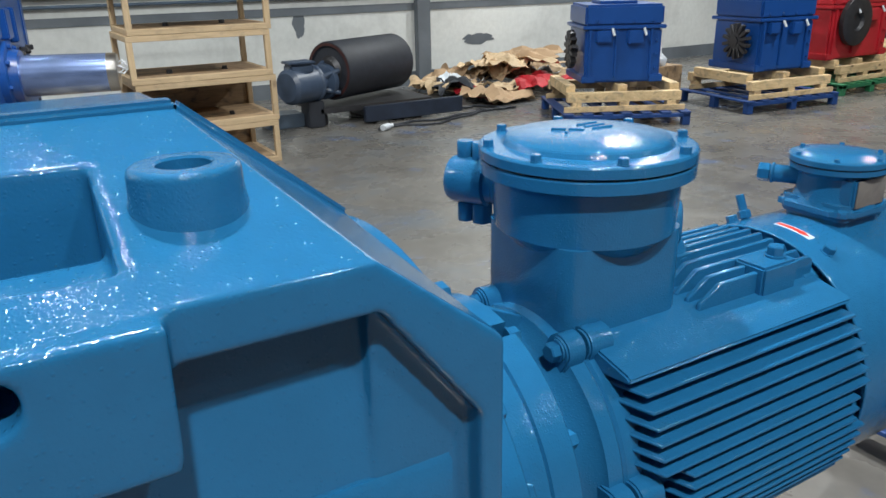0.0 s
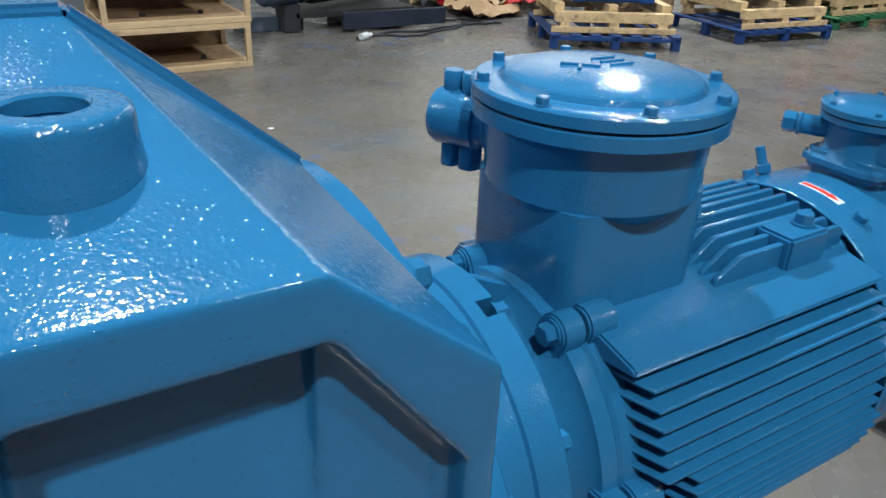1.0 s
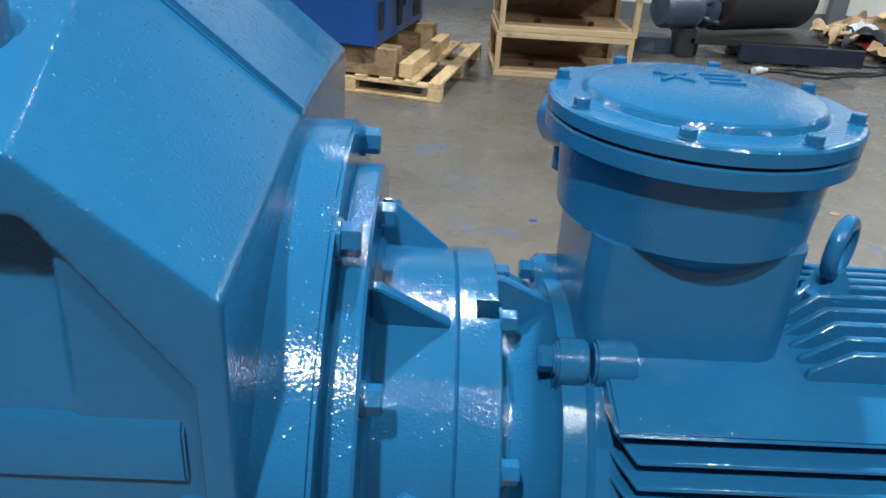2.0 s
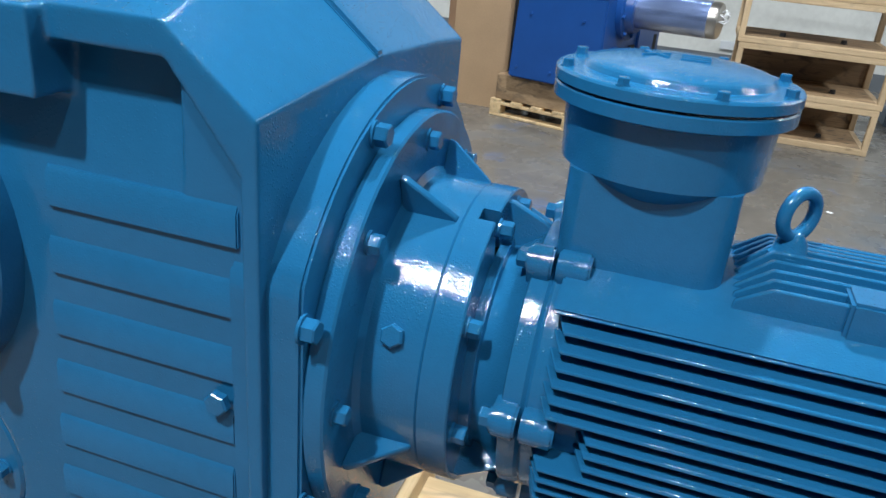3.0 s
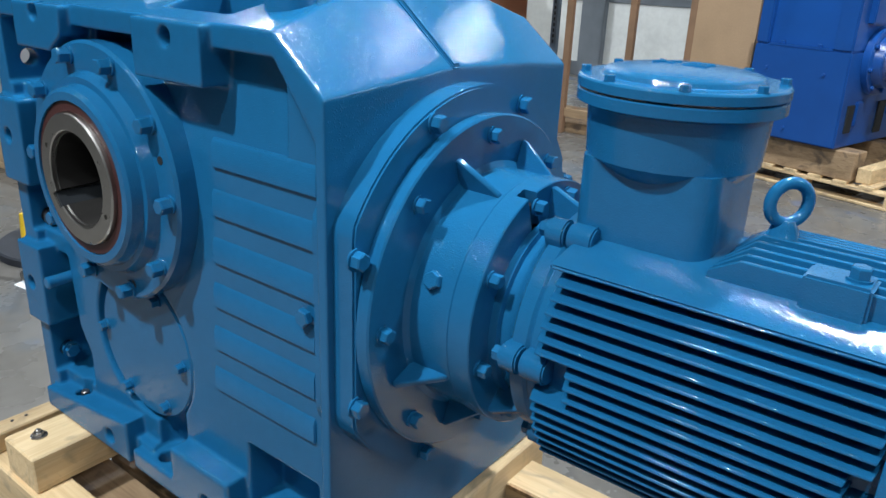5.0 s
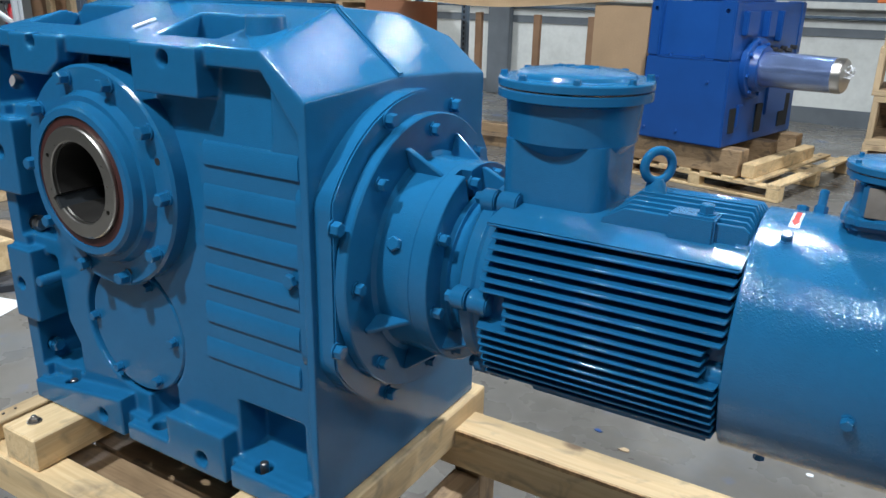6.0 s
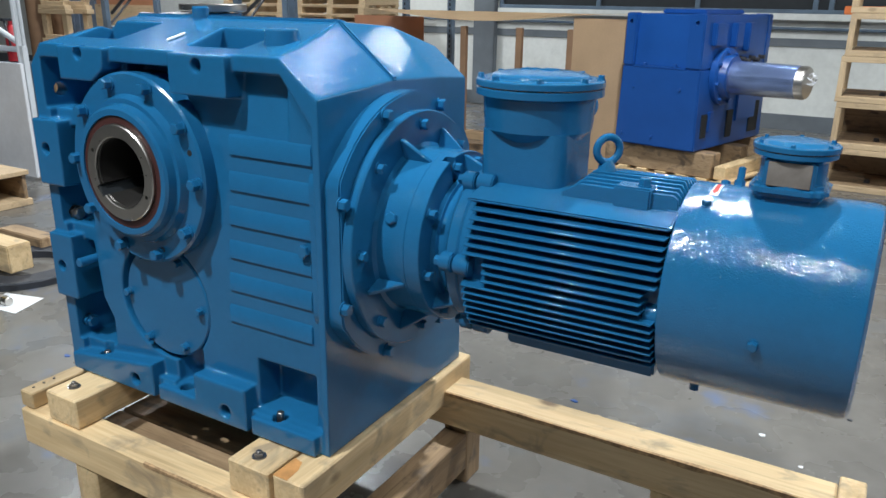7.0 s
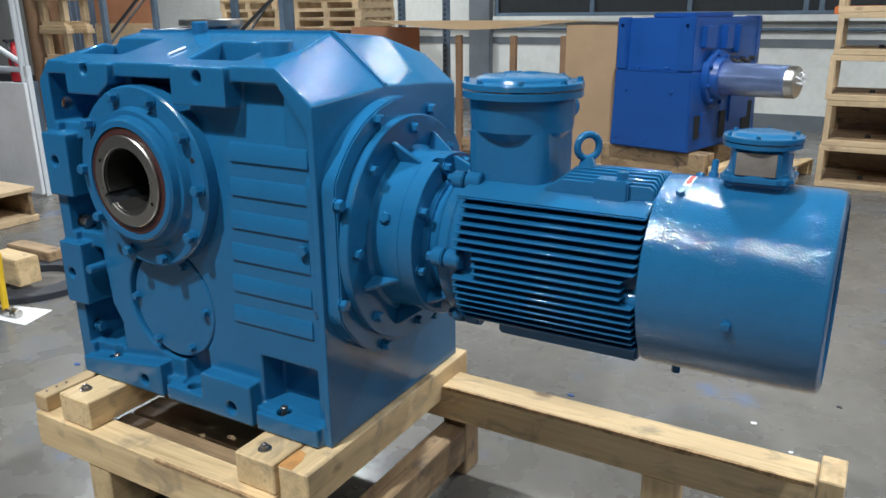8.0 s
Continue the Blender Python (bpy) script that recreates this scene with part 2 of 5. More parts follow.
black_gap = material("dark_recess", (0.012, 0.016, 0.02), rough=0.7, vary=0.2, vary_scale=10)
royal = material("royal_blue_paint", (0.008, 0.068, 0.28), rough=0.3, vary=0.08, vary_scale=4, grain_bump=0.15, bump_scale=120)
red_paint = material("red_machine_paint", (0.45, 0.02, 0.03), rough=0.35, vary=0.12, vary_scale=4, grain_bump=0.1, bump_scale=120)
green_paint = material("green_pallet_paint", (0.02, 0.16, 0.07), rough=0.5, vary=0.2, vary_scale=6)
blue_plastic = material("blue_pallet_paint", (0.008, 0.05, 0.20), rough=0.5, vary=0.2, vary_scale=5)
pine = wood("pine_timber", (0.78, 0.59, 0.34), (0.54, 0.34, 0.15), 0.8, 0.6, 0.12)
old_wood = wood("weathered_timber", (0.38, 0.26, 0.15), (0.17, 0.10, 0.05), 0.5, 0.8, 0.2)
crate_wood = wood("pale_crate_wood", (0.60, 0.45, 0.28), (0.42, 0.28, 0.15), 0.4, 0.25, 0.10)
cardboard = material("brown_cardboard", (0.40, 0.27, 0.16), rough=0.8, vary=0.08, vary_scale=3, grain=0.05, grain_scale=80)
concrete = material("worn_concrete_floor", (0.140, 0.132, 0.120), rough=0.28, vary=0.20, vary_scale=1.6, grain=0.09, grain_scale=14, grain_bump=0.03, bump_scale=60,
                    stain=(0.090, 0.114, 0.142), stain_amount=0.95, stain_scale=0.8, rough_vary=0.12, stain2=(0.07, 0.15, 0.34), stain2_amount=0.5, stain2_scale=1.9)
plaster = material("white_plaster_wall", (0.66, 0.68, 0.66), rough=0.8, vary=0.08, vary_scale=0.8, grain=0.05, grain_scale=14, stain=(0.30, 0.31, 0.30), stain_amount=0.5, stain_scale=0.7, grain_bump=0.1, bump_scale=60)
grey_skirt = material("grey_dado_paint", (0.13, 0.15, 0.17), rough=0.6, vary=0.2, vary_scale=2)
rubber = material("black_rubber", (0.020, 0.024, 0.033), rough=0.6, vary=0.2, vary_scale=12, grain_bump=0.3, bump_scale=200)
grey_metal = material("grey_motor_paint", (0.09, 0.13, 0.18), rough=0.4, vary=0.2, vary_scale=6, grain_bump=0.1)
dark_steel = material("dark_steel", (0.06, 0.06, 0.065), rough=0.45, metal=0.6, vary=0.2, vary_scale=8)
white_sheet = material("white_plastic_sheet", (0.62, 0.66, 0.70), rough=0.35, vary=0.05, vary_scale=3)
paper_mat = material("white_paper", (0.72, 0.74, 0.76), rough=0.8, vary=0.04, vary_scale=10)
yellow_mat = material("yellow_tool_paint", (0.65, 0.42, 0.02), rough=0.4, vary=0.1, vary_scale=10)
plate_mat = material("blank_metal_plate", (0.30, 0.265, 0.235), rough=0.45, metal=0.5, vary=0.2, vary_scale=25)
red_mark = material("red_arrow_print", (0.6, 0.03, 0.02), rough=0.5, vary=0.05)
plywood = material("reddish_plywood", (0.38, 0.17, 0.09), rough=0.6, vary=0.12, vary_scale=3)
roof_mat = material("grey_roof_sheet", (0.34, 0.35, 0.37), rough=0.6, vary=0.1, vary_scale=0.8)


film_mat = material("blue_tinted_film", (0.24, 0.34, 0.62), rough=0.25, metal=0.75, vary=0.25, vary_scale=14, stretch=(0.3, 1, 1))
orange_mat = material("orange_plastic", (0.75, 0.20, 0.05), rough=0.5, vary=0.1, vary_scale=6)
brown_wrap = material("brown_wrapped_board", (0.24, 0.14, 0.08), rough=0.7, vary=0.2, vary_scale=4)
tan_board = material("tan_packing_board", (0.50, 0.35, 0.20), rough=0.75, vary=0.08, vary_scale=3, grain=0.05, grain_scale=60)
sheet_clear = material("milky_plastic_sheet", (0.74, 0.76, 0.80), rough=0.3, vary=0.08, vary_scale=2, grain=0.03, grain_scale=20)
blue_grey = material("blue_grey_sheet_wall", (0.16, 0.20, 0.27), rough=0.5, vary=0.08, vary_scale=3)
sticker_mat = material("pale_sticker_film", (0.50, 0.62, 0.70), rough=0.4, vary=0.04, vary_scale=30)
motor_grey = material("dark_blue_grey_paint", (0.045, 0.070, 0.115), rough=0.4, vary=0.2, vary_scale=6, grain_bump=0.1)
navy_sheet = material("dark_navy_sheet_steel", (0.022, 0.032, 0.055), rough=0.45, vary=0.3, vary_scale=5)
bark_mat = material("brown_bark_edge", (0.44, 0.28, 0.145), rough=0.9, vary=0.35, vary_scale=18, grain=0.3, grain_scale=90, grain_bump=0.5, bump_scale=120)
sap_stain = material("orange_sap_stain", (0.62, 0.30, 0.10), rough=0.6, vary=0.2, vary_scale=25)
# ---- floor, walls, roof ----
WALL_Y = 9.5


def structure(name, bm, mat_, label, category):
    return single(name, bm, mat_, label, category, kind="structure")


structure("floor", box(bmesh.new(), -30, 26, -16, WALL_Y + 4, -0.2, 0.0, 0), concrete, "grey worn concrete floor with scuffs and blue paint stains", "floor")
structure("wall_north", box(bmesh.new(), -30, 26, WALL_Y, WALL_Y + 0.25, 0, 7.5, 0), plaster, "dirty white plastered hall wall", "wall")
structure("wall_south", box(bmesh.new(), -30, 26, -16.25, -16, 0, 7.5, 0), plaster, "white plastered hall wall behind the machines", "wall")
structure("wall_east", box(bmesh.new(), 26, 26.25, -16, WALL_Y, 0, 7.5, 0), plaster, "white plastered end wall of the hall", "wall")
structure("wall_west", box(bmesh.new(), -30.25, -30, -16, WALL_Y, 0, 7.5, 0), plaster, "white plastered far end wall", "wall")
structure("ceiling", box(bmesh.new(), -30, 26, -16, WALL_Y, 7.5, 7.7, 0), roof_mat, "grey sheet roof of the hall", "ceiling")
structure("baseboard", box(bmesh.new(), -30, 26, WALL_Y - 0.012, WALL_Y - 0.002, 0, 0.20, 0), grey_skirt, "dark grey painted dado along the wall", "baseboard")

# ---- gear reducer ----
AY, AZ = 0.331, 0.963     # input axis
BX, BZ = -0.615, 1.101   # output bore axis
reducer = thing("gear_reducer", (-0.5, 0.33, 0.41), "glossy blue cast iron gear reducer bolted on a timber skid", "gear reducer")


def turned_keyway(x0, x1, half, y0, y1):
    """A slot block beside the bore, turned to the keyway's place."""
    bm = box(bmesh.new(), x0, x1, y0, y1, -half, half, 0)
    bmesh.ops.transform(bm, matrix=Matrix.Translation((BX, 0, BZ)) @ Matrix.Rotation(radians(145), 4, "Y"), verts=bm.verts)
    return bm


def housing():
    bm = bmesh.new()
    side = [(-1.045, 0.41), (0, 0.41), (0, 1.33), (-0.108, 1.417), (-0.99, 1.417), (-1.045, 1.355)]
    mid = [(-1.045, 0.41), (0, 0.41), (0, 1.352), (-0.171, 1.490), (-0.947, 1.490), (-1.045, 1.38)]
    rear = [(-1.045, 0.41), (0, 0.41), (0, 1.343), (-0.160, 1.474), (-0.953, 1.474), (-1.045, 1.37)]
    back = [(-1.045, 0.41), (0, 0.41), (0, 1.330), (-0.105, 1.4147), (-0.99, 1.4147), (-1.045, 1.355)]
    rows = [[bm.verts.new((x, y, z)) for x, z in p] for y, p in ((0, side), (AY - 0.02, mid), (0.54, rear), (0.695, back))]
    bm.faces.new(rows[0]), bm.faces.new(rows[-1][::-1])
    for a, b in zip(rows, rows[1:]):
        for k in range(6):
            bm.faces.new((a[k], b[k], b[k - 1], a[k - 1]))
    bmesh.ops.recalc_face_normals(bm, faces=bm.faces)
    steps = []

    def cut(b):
        steps.append(("DIFFERENCE", b))

    def add(b):
        steps.append(("UNION", b))

    # recessed front, deeper towards the top bar
    cut(prism(bmesh.new(), [(-0.985, 0.47), (-0.022, 0.47), (-0.022, 1.266), (-0.107, 1.378), (-0.985, 1.378)], -0.2, 0.024, "y", 0))
    cut(prism(bmesh.new(), [(-0.2, 1.19), (0.024, 1.19), (0.042, 1.377), (-0.2, 1.377)], -0.985, -0.108, "x", 0))
    # bore
    cut(rod(bmesh.new(), (BX, -0.1, BZ), (BX, 0.8, BZ), 0.132, 48))
    # round recess for the lower cover
    cut(rod(bmesh.new(), (-0.609, -0.1, 0.71), (-0.609, 0.06, 0.71), 0.181, 64))
    # deep corner pockets at the shaft side
    cut(prism(bmesh.new(), [(-0.999, 1.235), (-0.82, 1.235), (-0.82, 1.377), (-0.999, 1.377)], -0.2, 0.16, "y", 0))
    cut(prism(bmesh.new(), [(-0.999, 0.89), (-0.885, 0.89), (-0.885, 1.185), (-0.999, 1.185)], -0.2, 0.13, "y", 0))
    cut(prism(bmesh.new(), [(-0.999, 0.508), (-0.85, 0.508), (-0.85, 0.60), (-0.885, 0.66), (-0.90, 0.84), (-0.999, 0.84)], -0.2, 0.15, "y", 0))
    cut(prism(bmesh.new(), [(-0.68, 1.30), (-0.455, 1.30), (-0.455, 1.377), (-0.68, 1.377)], -0.2, 0.10, "y", 0))
    # pocket in the foot beside the sill
    cut(prism(bmesh.new(), [(-0.256, 0.472), (-0.056, 0.472), (-0.056, 0.618), (-0.256, 0.618)], -0.2, 0.11, "y", 0))
    # pockets in the roof
    for pts in ([(-0.450, 0.050), (-0.268, 0.050), (-0.262, 0.205), (-0.490, 0.215)], [(-0.935, 0.075), (-0.745, 0.075), (-0.755, 0.235), (-0.975, 0.235)]):
        cut(prism(bmesh.new(), pts, 1.33, 1.6, "z", 0))
    # fixing lugs
    for pts in ([(-0.884, 1.325), (-0.75, 1.325), (-0.70, 1.36), (-0.692, 1.416), (-0.884, 1.416)],
                [(-0.449, 1.316), (-0.256, 1.316), (-0.254, 1.416), (-0.449, 1.416)],
                [(-1.044, 1.01), (-0.935, 1.01), (-0.93, 1.205), (-1.044, 1.205)],
                [(-1.044, 0.655), (-0.945, 0.655), (-0.94, 0.86), (-1.044, 0.86)]):
        add(prism(bmesh.new(), pts, -0.022, 0.12, "y", 0))
    add(prism(bmesh.new(), [(-1.012, 0.4105), (-0.636, 0.4105), (-0.636, 0.518), (-1.012, 0.466)], -0.025, 0.14, "y", 0))
    for x0, x1, z1 in ((-0.618, -0.266, 0.460), (-0.462, -0.267, 0.538), (-0.250, -0.03, 0.467)):
        add(prism(bmesh.new(), [(x0, 0.4105), (x1, 0.4105), (x1, z1), (x0, z1)], -0.025, 0.14, "y", 0))
    # round inspection pad on the ridge
    add(rod(bmesh.new(), (-0.765, 0.445, 1.38), (-0.765, 0.445, 1.499), 0.088, 48))
    cut(rod(bmesh.new(), (-0.203, 0.125, 1.38), (-0.203, 0.125, 1.55), 0.030, 32))
    # holes through lugs and feet
    for hx, hz, r in ((-0.351, 1.389, 0.017), (-0.797, 1.398, 0.017), (-0.998, 1.118, 0.017), (-1.003, 0.757, 0.017), (-0.715, 0.45, 0.018), (-0.345, 0.452, 0.019)):
        cut(rod(bmesh.new(), (hx, -0.1, hz), (hx, 0.04, hz), r, 24))
    for hx, hz in ((-0.89, 0.45), (-0.535, 0.445), (-0.177, 0.455)):
        cut(rod(bmesh.new(), (hx, 0.016, hz - 0.04), (hx, 0.016, hz + 0.1), 0.021, 24))
    # spot face over the middle foot hole
    cut(rod(bmesh.new(), (-0.522, 0.030, 0.461), (-0.522, 0.030, 0.590), 0.054, 32))
    for hy, hz in ((0.053, 1.285), (0.045, 0.913), (0.040, 0.556)):
        cut(rod(bmesh.new(), (-1.1, hy, hz), (-0.97, hy, hz), 0.019, 24))
    return carve(bm, steps)


body = part("housing", housing(), paint_rough, reducer)
rem = body.modifiers.new("cast_skin", "REMESH")
rem.mode, rem.voxel_size, rem.use_smooth_shade = "VOXEL", 0.0037, True
smo = body.modifiers.new("cast_edges", "SMOOTH")
smo.factor, smo.iterations = 0.5, 7

# lifting boss on the roof, with a soft weld at its foot
th = bmesh.new()
lathe(th, [(1.372, 0.0215), (1.372, 0.047), (1.435, 0.0455), (1.449, 0.0432), (1.458, 0.0420), (1.470, 0.0415), (1.4735, 0.0405), (1.4757, 0.0380), (1.4762, 0.0350), (1.4762, 0.0222), (1.4745, 0.0205), (1.466, 0.0205), (1.465, 0.0215)], (-0.203, 0.125, 0), (0, 0, 1), 56, closed=True)
part("lifting_boss", th, paint, reducer)
th = bmesh.new()
lathe(th, [(1.385, 0.0213)] + [(1.390 + 0.0050 * k + d, r) for k in range(15) for d, r in ((0.0, 0.0180), (0.0010, 0.0180), (0.0026, 0.0204))] + [(1.4640, 0.0213)], (-0.203, 0.125, 0), (0, 0, 1), 32, closed=True)
part("threaded_hole", th, paint, reducer)

# bead over the roof along the mould joint
bead = bmesh.new()
by = AY - 0.02
prism(bead, [(-0.165, 1.480), (-0.945, 1.480), (-0.945, 1.4955), (-0.165, 1.4955)], by - 0.010, by + 0.016, "y", 0.005, 3)
prism(bead, [(-0.172, 1.478), (-0.166, 1.4955), (0.004, 1.3555), (-0.004, 1.342)], by - 0.010, by + 0.016, "y", 0.005, 3)
part("joint_bead", bead, paint, reducer)

# louvre ribs on the recessed front
for k in range(6):
    z = 1.170 - 0.0922 * k
    rib = bmesh.new()
    prism(rib, [(0.04, z), (0.0188, z + 0.001), (0.0194, z + 0.043), (0.0250, z + 0.054), (0.04, z + 0.054)], -0.303 - 0.008 * k, -0.038 - 0.0038 * k, "x", 0.002, 2)
    part("rib", rib, paint, reducer)

# output cover below the bore
low = bmesh.new()
lathe(low, [(0, 0.168), (0.034, 0.168), (0.038, 0.164), (0.038, 0)], (-0.599, 0.064, 0.71), (0, -1, 0), 72)
cover = part("cover_plate", low, paint, reducer)
for k in range(6):
    a = radians(60 * k)
    b = bmesh.new()
    hex_head(b, (-0.609 + 0.147 * math.cos(a), 0.026, 0.71 + 0.147 * math.sin(a)), (0, -1, 0), 0.0125, 0.018)
    part("bolt", b, paint, cover)
pin = bmesh.new()
rod(pin, (-0.905, 0.10, 0.785), (-0.905, -0.03, 0.785), 0.0145, 20, 0.003)
part("locating_pin", pin, paint, reducer)

# bolts in the corner pockets and the foot slots
for hy, hz, mt, lb in ((0.045, 0.913, zinc, "bare zinc bolt through the side wall"), (0.040, 0.556, paint, "")):
    b = bmesh.new()
    rod(b, (-1.048, hy, hz), (-0.985, hy, hz), 0.0165, 20, 0.003)
    hex_head(b, (-0.985, hy, hz), (1, 0, 0), 0.020, 0.014)
    part("bolt", b, mt, reducer, lb)
for hx in (-0.89, -0.177):
    b = bmesh.new()
    rod(b, (hx, 0.016, 0.412), (hx, 0.016, 0.484), 0.010, 14, 0.002)
    part("stud", b, zinc, reducer, "bare threaded stud")

# output flange with hollow shaft
fl = bmesh.new()
lathe(fl, [(0.07, 0.105), (0.07, 0.258), (-0.012, 0.258), (-0.018, 0.252), (-0.018, 0.202), (-0.028, 0.197), (-0.038, 0.192), (-0.038, 0.180), (-0.058, 0.174), (-0.064, 0.167), (-0.064, 0.151),
           (-0.050, 0.150), (-0.050, 0.105)], (BX, 0, BZ), (0, 1, 0), 96, closed=True)
flange = part("output_flange", fl, paint, reducer, smooth=18)
seal = bmesh.new()
lathe(seal, [(-0.04, 0.1495), (-0.060, 0.1495), (-0.060, 0.130), (-0.04, 0.130)], (BX, 0, BZ), (0, 1, 0), 72, closed=True)
part("shaft_seal", seal, red_seal, reducer, "red brown shaft seal ring")
sh = bmesh.new()
lathe(sh, [(0.71, 0.0945), (-0.068, 0.0945), (-0.070, 0.097), (-0.070, 0.126), (-0.067, 0.129), (0.71, 0.129)], (BX, 0, BZ), (0, 1, 0), 72, closed=True)
sh = carve(sh, [("DIFFERENCE", turned_keyway(0.08, 0.108, 0.017, -0.1, 0.72)),
                ("DIFFERENCE", rod(bmesh.new(), (BX - 0.098, -0.1, BZ + 0.052), (BX - 0.098, -0.05, BZ + 0.052), 0.0055, 12)),
                ("DIFFERENCE", rod(bmesh.new(), (BX + 0.098, -0.1, BZ - 0.052), (BX + 0.098, -0.05, BZ - 0.052), 0.0055, 12))])
shaft = part("hollow_shaft", sh, steel, reducer, "bare machined steel hollow shaft")
# thin dark sleeve on the bore wall, standing in for the shade inside
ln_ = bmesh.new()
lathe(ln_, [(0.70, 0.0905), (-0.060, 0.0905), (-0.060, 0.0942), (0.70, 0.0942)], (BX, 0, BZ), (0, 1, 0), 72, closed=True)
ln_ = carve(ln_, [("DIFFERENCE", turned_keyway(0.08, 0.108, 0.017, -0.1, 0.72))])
part("bore_lining", ln_, bore_steel, shaft, "bore of the shaft with its inner shade put into the dark colour")
# black block in the slot, in place of its deep shade
part("keyway", turned_keyway(0.0985, 0.1078, 0.0168, -0.067, 0.70), black_gap, shaft, "black keyway along the bore")
# disc that closes the bore, in the same steel darkened for shade
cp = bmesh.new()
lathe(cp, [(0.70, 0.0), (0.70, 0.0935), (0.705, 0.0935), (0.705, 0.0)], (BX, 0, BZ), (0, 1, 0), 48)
part("end_cap", cp, bore_steel, shaft, "cap on the far end of the bore, coloured dark for the shade there")
for k in range(10):
    a = radians(-2 + 36 * k)
    b = bmesh.new()
    hex_head(b, (BX + 0.234 * math.cos(a), -0.018, BZ + 0.234 * math.sin(a)), (0, -1, 0), 0.0165, 0.027)
    part("bolt", b, paint, flange)
for a in (18, 200, 290):
    b = bmesh.new()
    rod(b, (BX + 0.225 * math.cos(radians(a)), -0.010, BZ + 0.225 * math.sin(radians(a))), (BX + 0.225 * math.cos(radians(a)), -0.0188, BZ + 0.225 * math.sin(radians(a))), 0.008, 16)
    part("jack_hole", b, black_gap, flange)

# round mounting face on the input side, cut flat at its sides
g1 = bmesh.new()
R1, FLAT = 0.362, 0.316
pts = [(AY + max(-FLAT, min(FLAT, R1 * math.cos(k * math.tau / 96))), AZ + R1 * math.sin(k * math.tau / 96)) for k in range(96)]
prism(g1, pts, -0.05, 0.045, "x", 0.004)
face = part("mounting_face", g1, paint_rough, reducer)
for k in range(8):
    a = math.tau * (k + 0.5) / 8
    b = bmesh.new()
    hex_head(b, (0.045, AY + 0.34 * math.cos(a), AZ + 0.34 * math.sin(a)), (1, 0, 0), 0.0165, 0.021)
    part("bolt", b, paint, face)

# motor lantern
ln = bmesh.new()
lathe(ln, [(0.045, 0.0), (0.045, 0.312), (0.048, 0.315), (0.070, 0.315), (0.073, 0.312), (0.073, 0.232), (0.080, 0.222), (0.155, 0.220), (0.157, 0.218), (0.159, 0.222), (0.198, 0.222), (0.200, 0.220),
           (0.200, 0.160), (0.150, 0.150), (0.150, 0.0)], (0, AY, AZ), (1, 0, 0), 96)
slot_at = Matrix.Translation((0, AY, AZ)) @ Matrix.Rotation(radians(17), 4, "X")
sl = box(bmesh.new(), 0.176, 0.22, -0.012, 0.012, 0.145, 0.26, 0)
bmesh.ops.transform(sl, matrix=slot_at, verts=sl.verts)
lantern = part("lantern", carve(ln, [("DIFFERENCE", sl)]), paint, reducer)
sp = bmesh.new()
sv = Vector((0, -math.sin(radians(17)), math.cos(radians(17))))
rod(sp, Vector((0.186, AY, AZ)) + sv * 0.15, Vector((0.186, AY, AZ)) + sv * 0.196, 0.0055, 12, 0.001)
rod(sp, Vector((0.186, AY, AZ)) + sv * 0.190, Vector((0.186, AY, AZ)) + sv * 0.202, 0.0085, 6, 0.001)
hb = bmesh.new()
lathe(hb, [(0.1505, 0.0), (0.1505, 0.128), (0.1985, 0.128), (0.1985, 0.0)], (0, AY, AZ), (1, 0, 0), 40)
part("coupling_hub", hb, dark_steel, lantern, "dark steel coupling hub")
part("coupling_screw", sp, rubber, lantern, "black coupling screw in the slot")
for k in range(8):
    a = math.tau * k / 8
    b = bmesh.new()
    hex_head(b, (0.073, AY + 0.28 * math.cos(a), AZ + 0.28 * math.sin(a)), (1, 0, 0), 0.0145, 0.018)
    part("bolt", b, paint, lantern)


def gusset(a, x0, x1, r0, r1, thick=0.012):
    """A triangular web that stands on a round body at an angle."""
    bm = bmesh.new()
    prism(bm, [(x0, r0 - 0.02), (x0, r1), (x0 + (x1 - x0) * 0.12, r1), (x1, r0 + 0.002), (x1, r0 - 0.02)], -thick / 2, thick / 2, "y", 0.002, 1)
    m = Matrix.Translation((0, AY, AZ)) @ Matrix.Rotation(-(a - math.pi / 2), 4, "X").inverted()
    bmesh.ops.transform(bm, matrix=m, verts=bm.verts)
    return bm


for a in (112, 68, 202, 158 + 180, 247, 293):
    part("gusset", gusset(radians(a), 0.073, 0.150, 0.221, 0.275), paint, lantern)
pl = bmesh.new()
pv = Vector((0, -0.205, 0.082)).normalized()
hex_head(pl, Vector((0.115, AY, AZ)) + pv * 0.220, pv, 0.017, 0.012, False)
part("plug", pl, paint, lantern)
pl = bmesh.new()
hex_head(pl, (-0.068, 0.016, 0.960), (0, -1, 0), 0.018, 0.012, False)
part("plug", pl, paint, reducer)

# ---- electric motor ----
motor = thing("electric_motor", (0.7, AY, AZ - 0.22), "glossy blue flameproof electric motor with cooling fins flanged to the reducer", "electric motor")
MZ = 0.956
sh = bmesh.new()
lathe(sh, [(0.20, 0.0), (0.20, 0.168), (0.214, 0.168), (0.216, 0.158), (0.226, 0.160), (0.258, 0.186), (0.262, 0.197), (0.285, 0.197), (0.290, 0.193), (0.294, 0.197), (0.318, 0.197), (0.318, 0)], (0, AY, MZ), (1, 0, 0), 80)
shield = part("end_shield", sh, paint, motor)
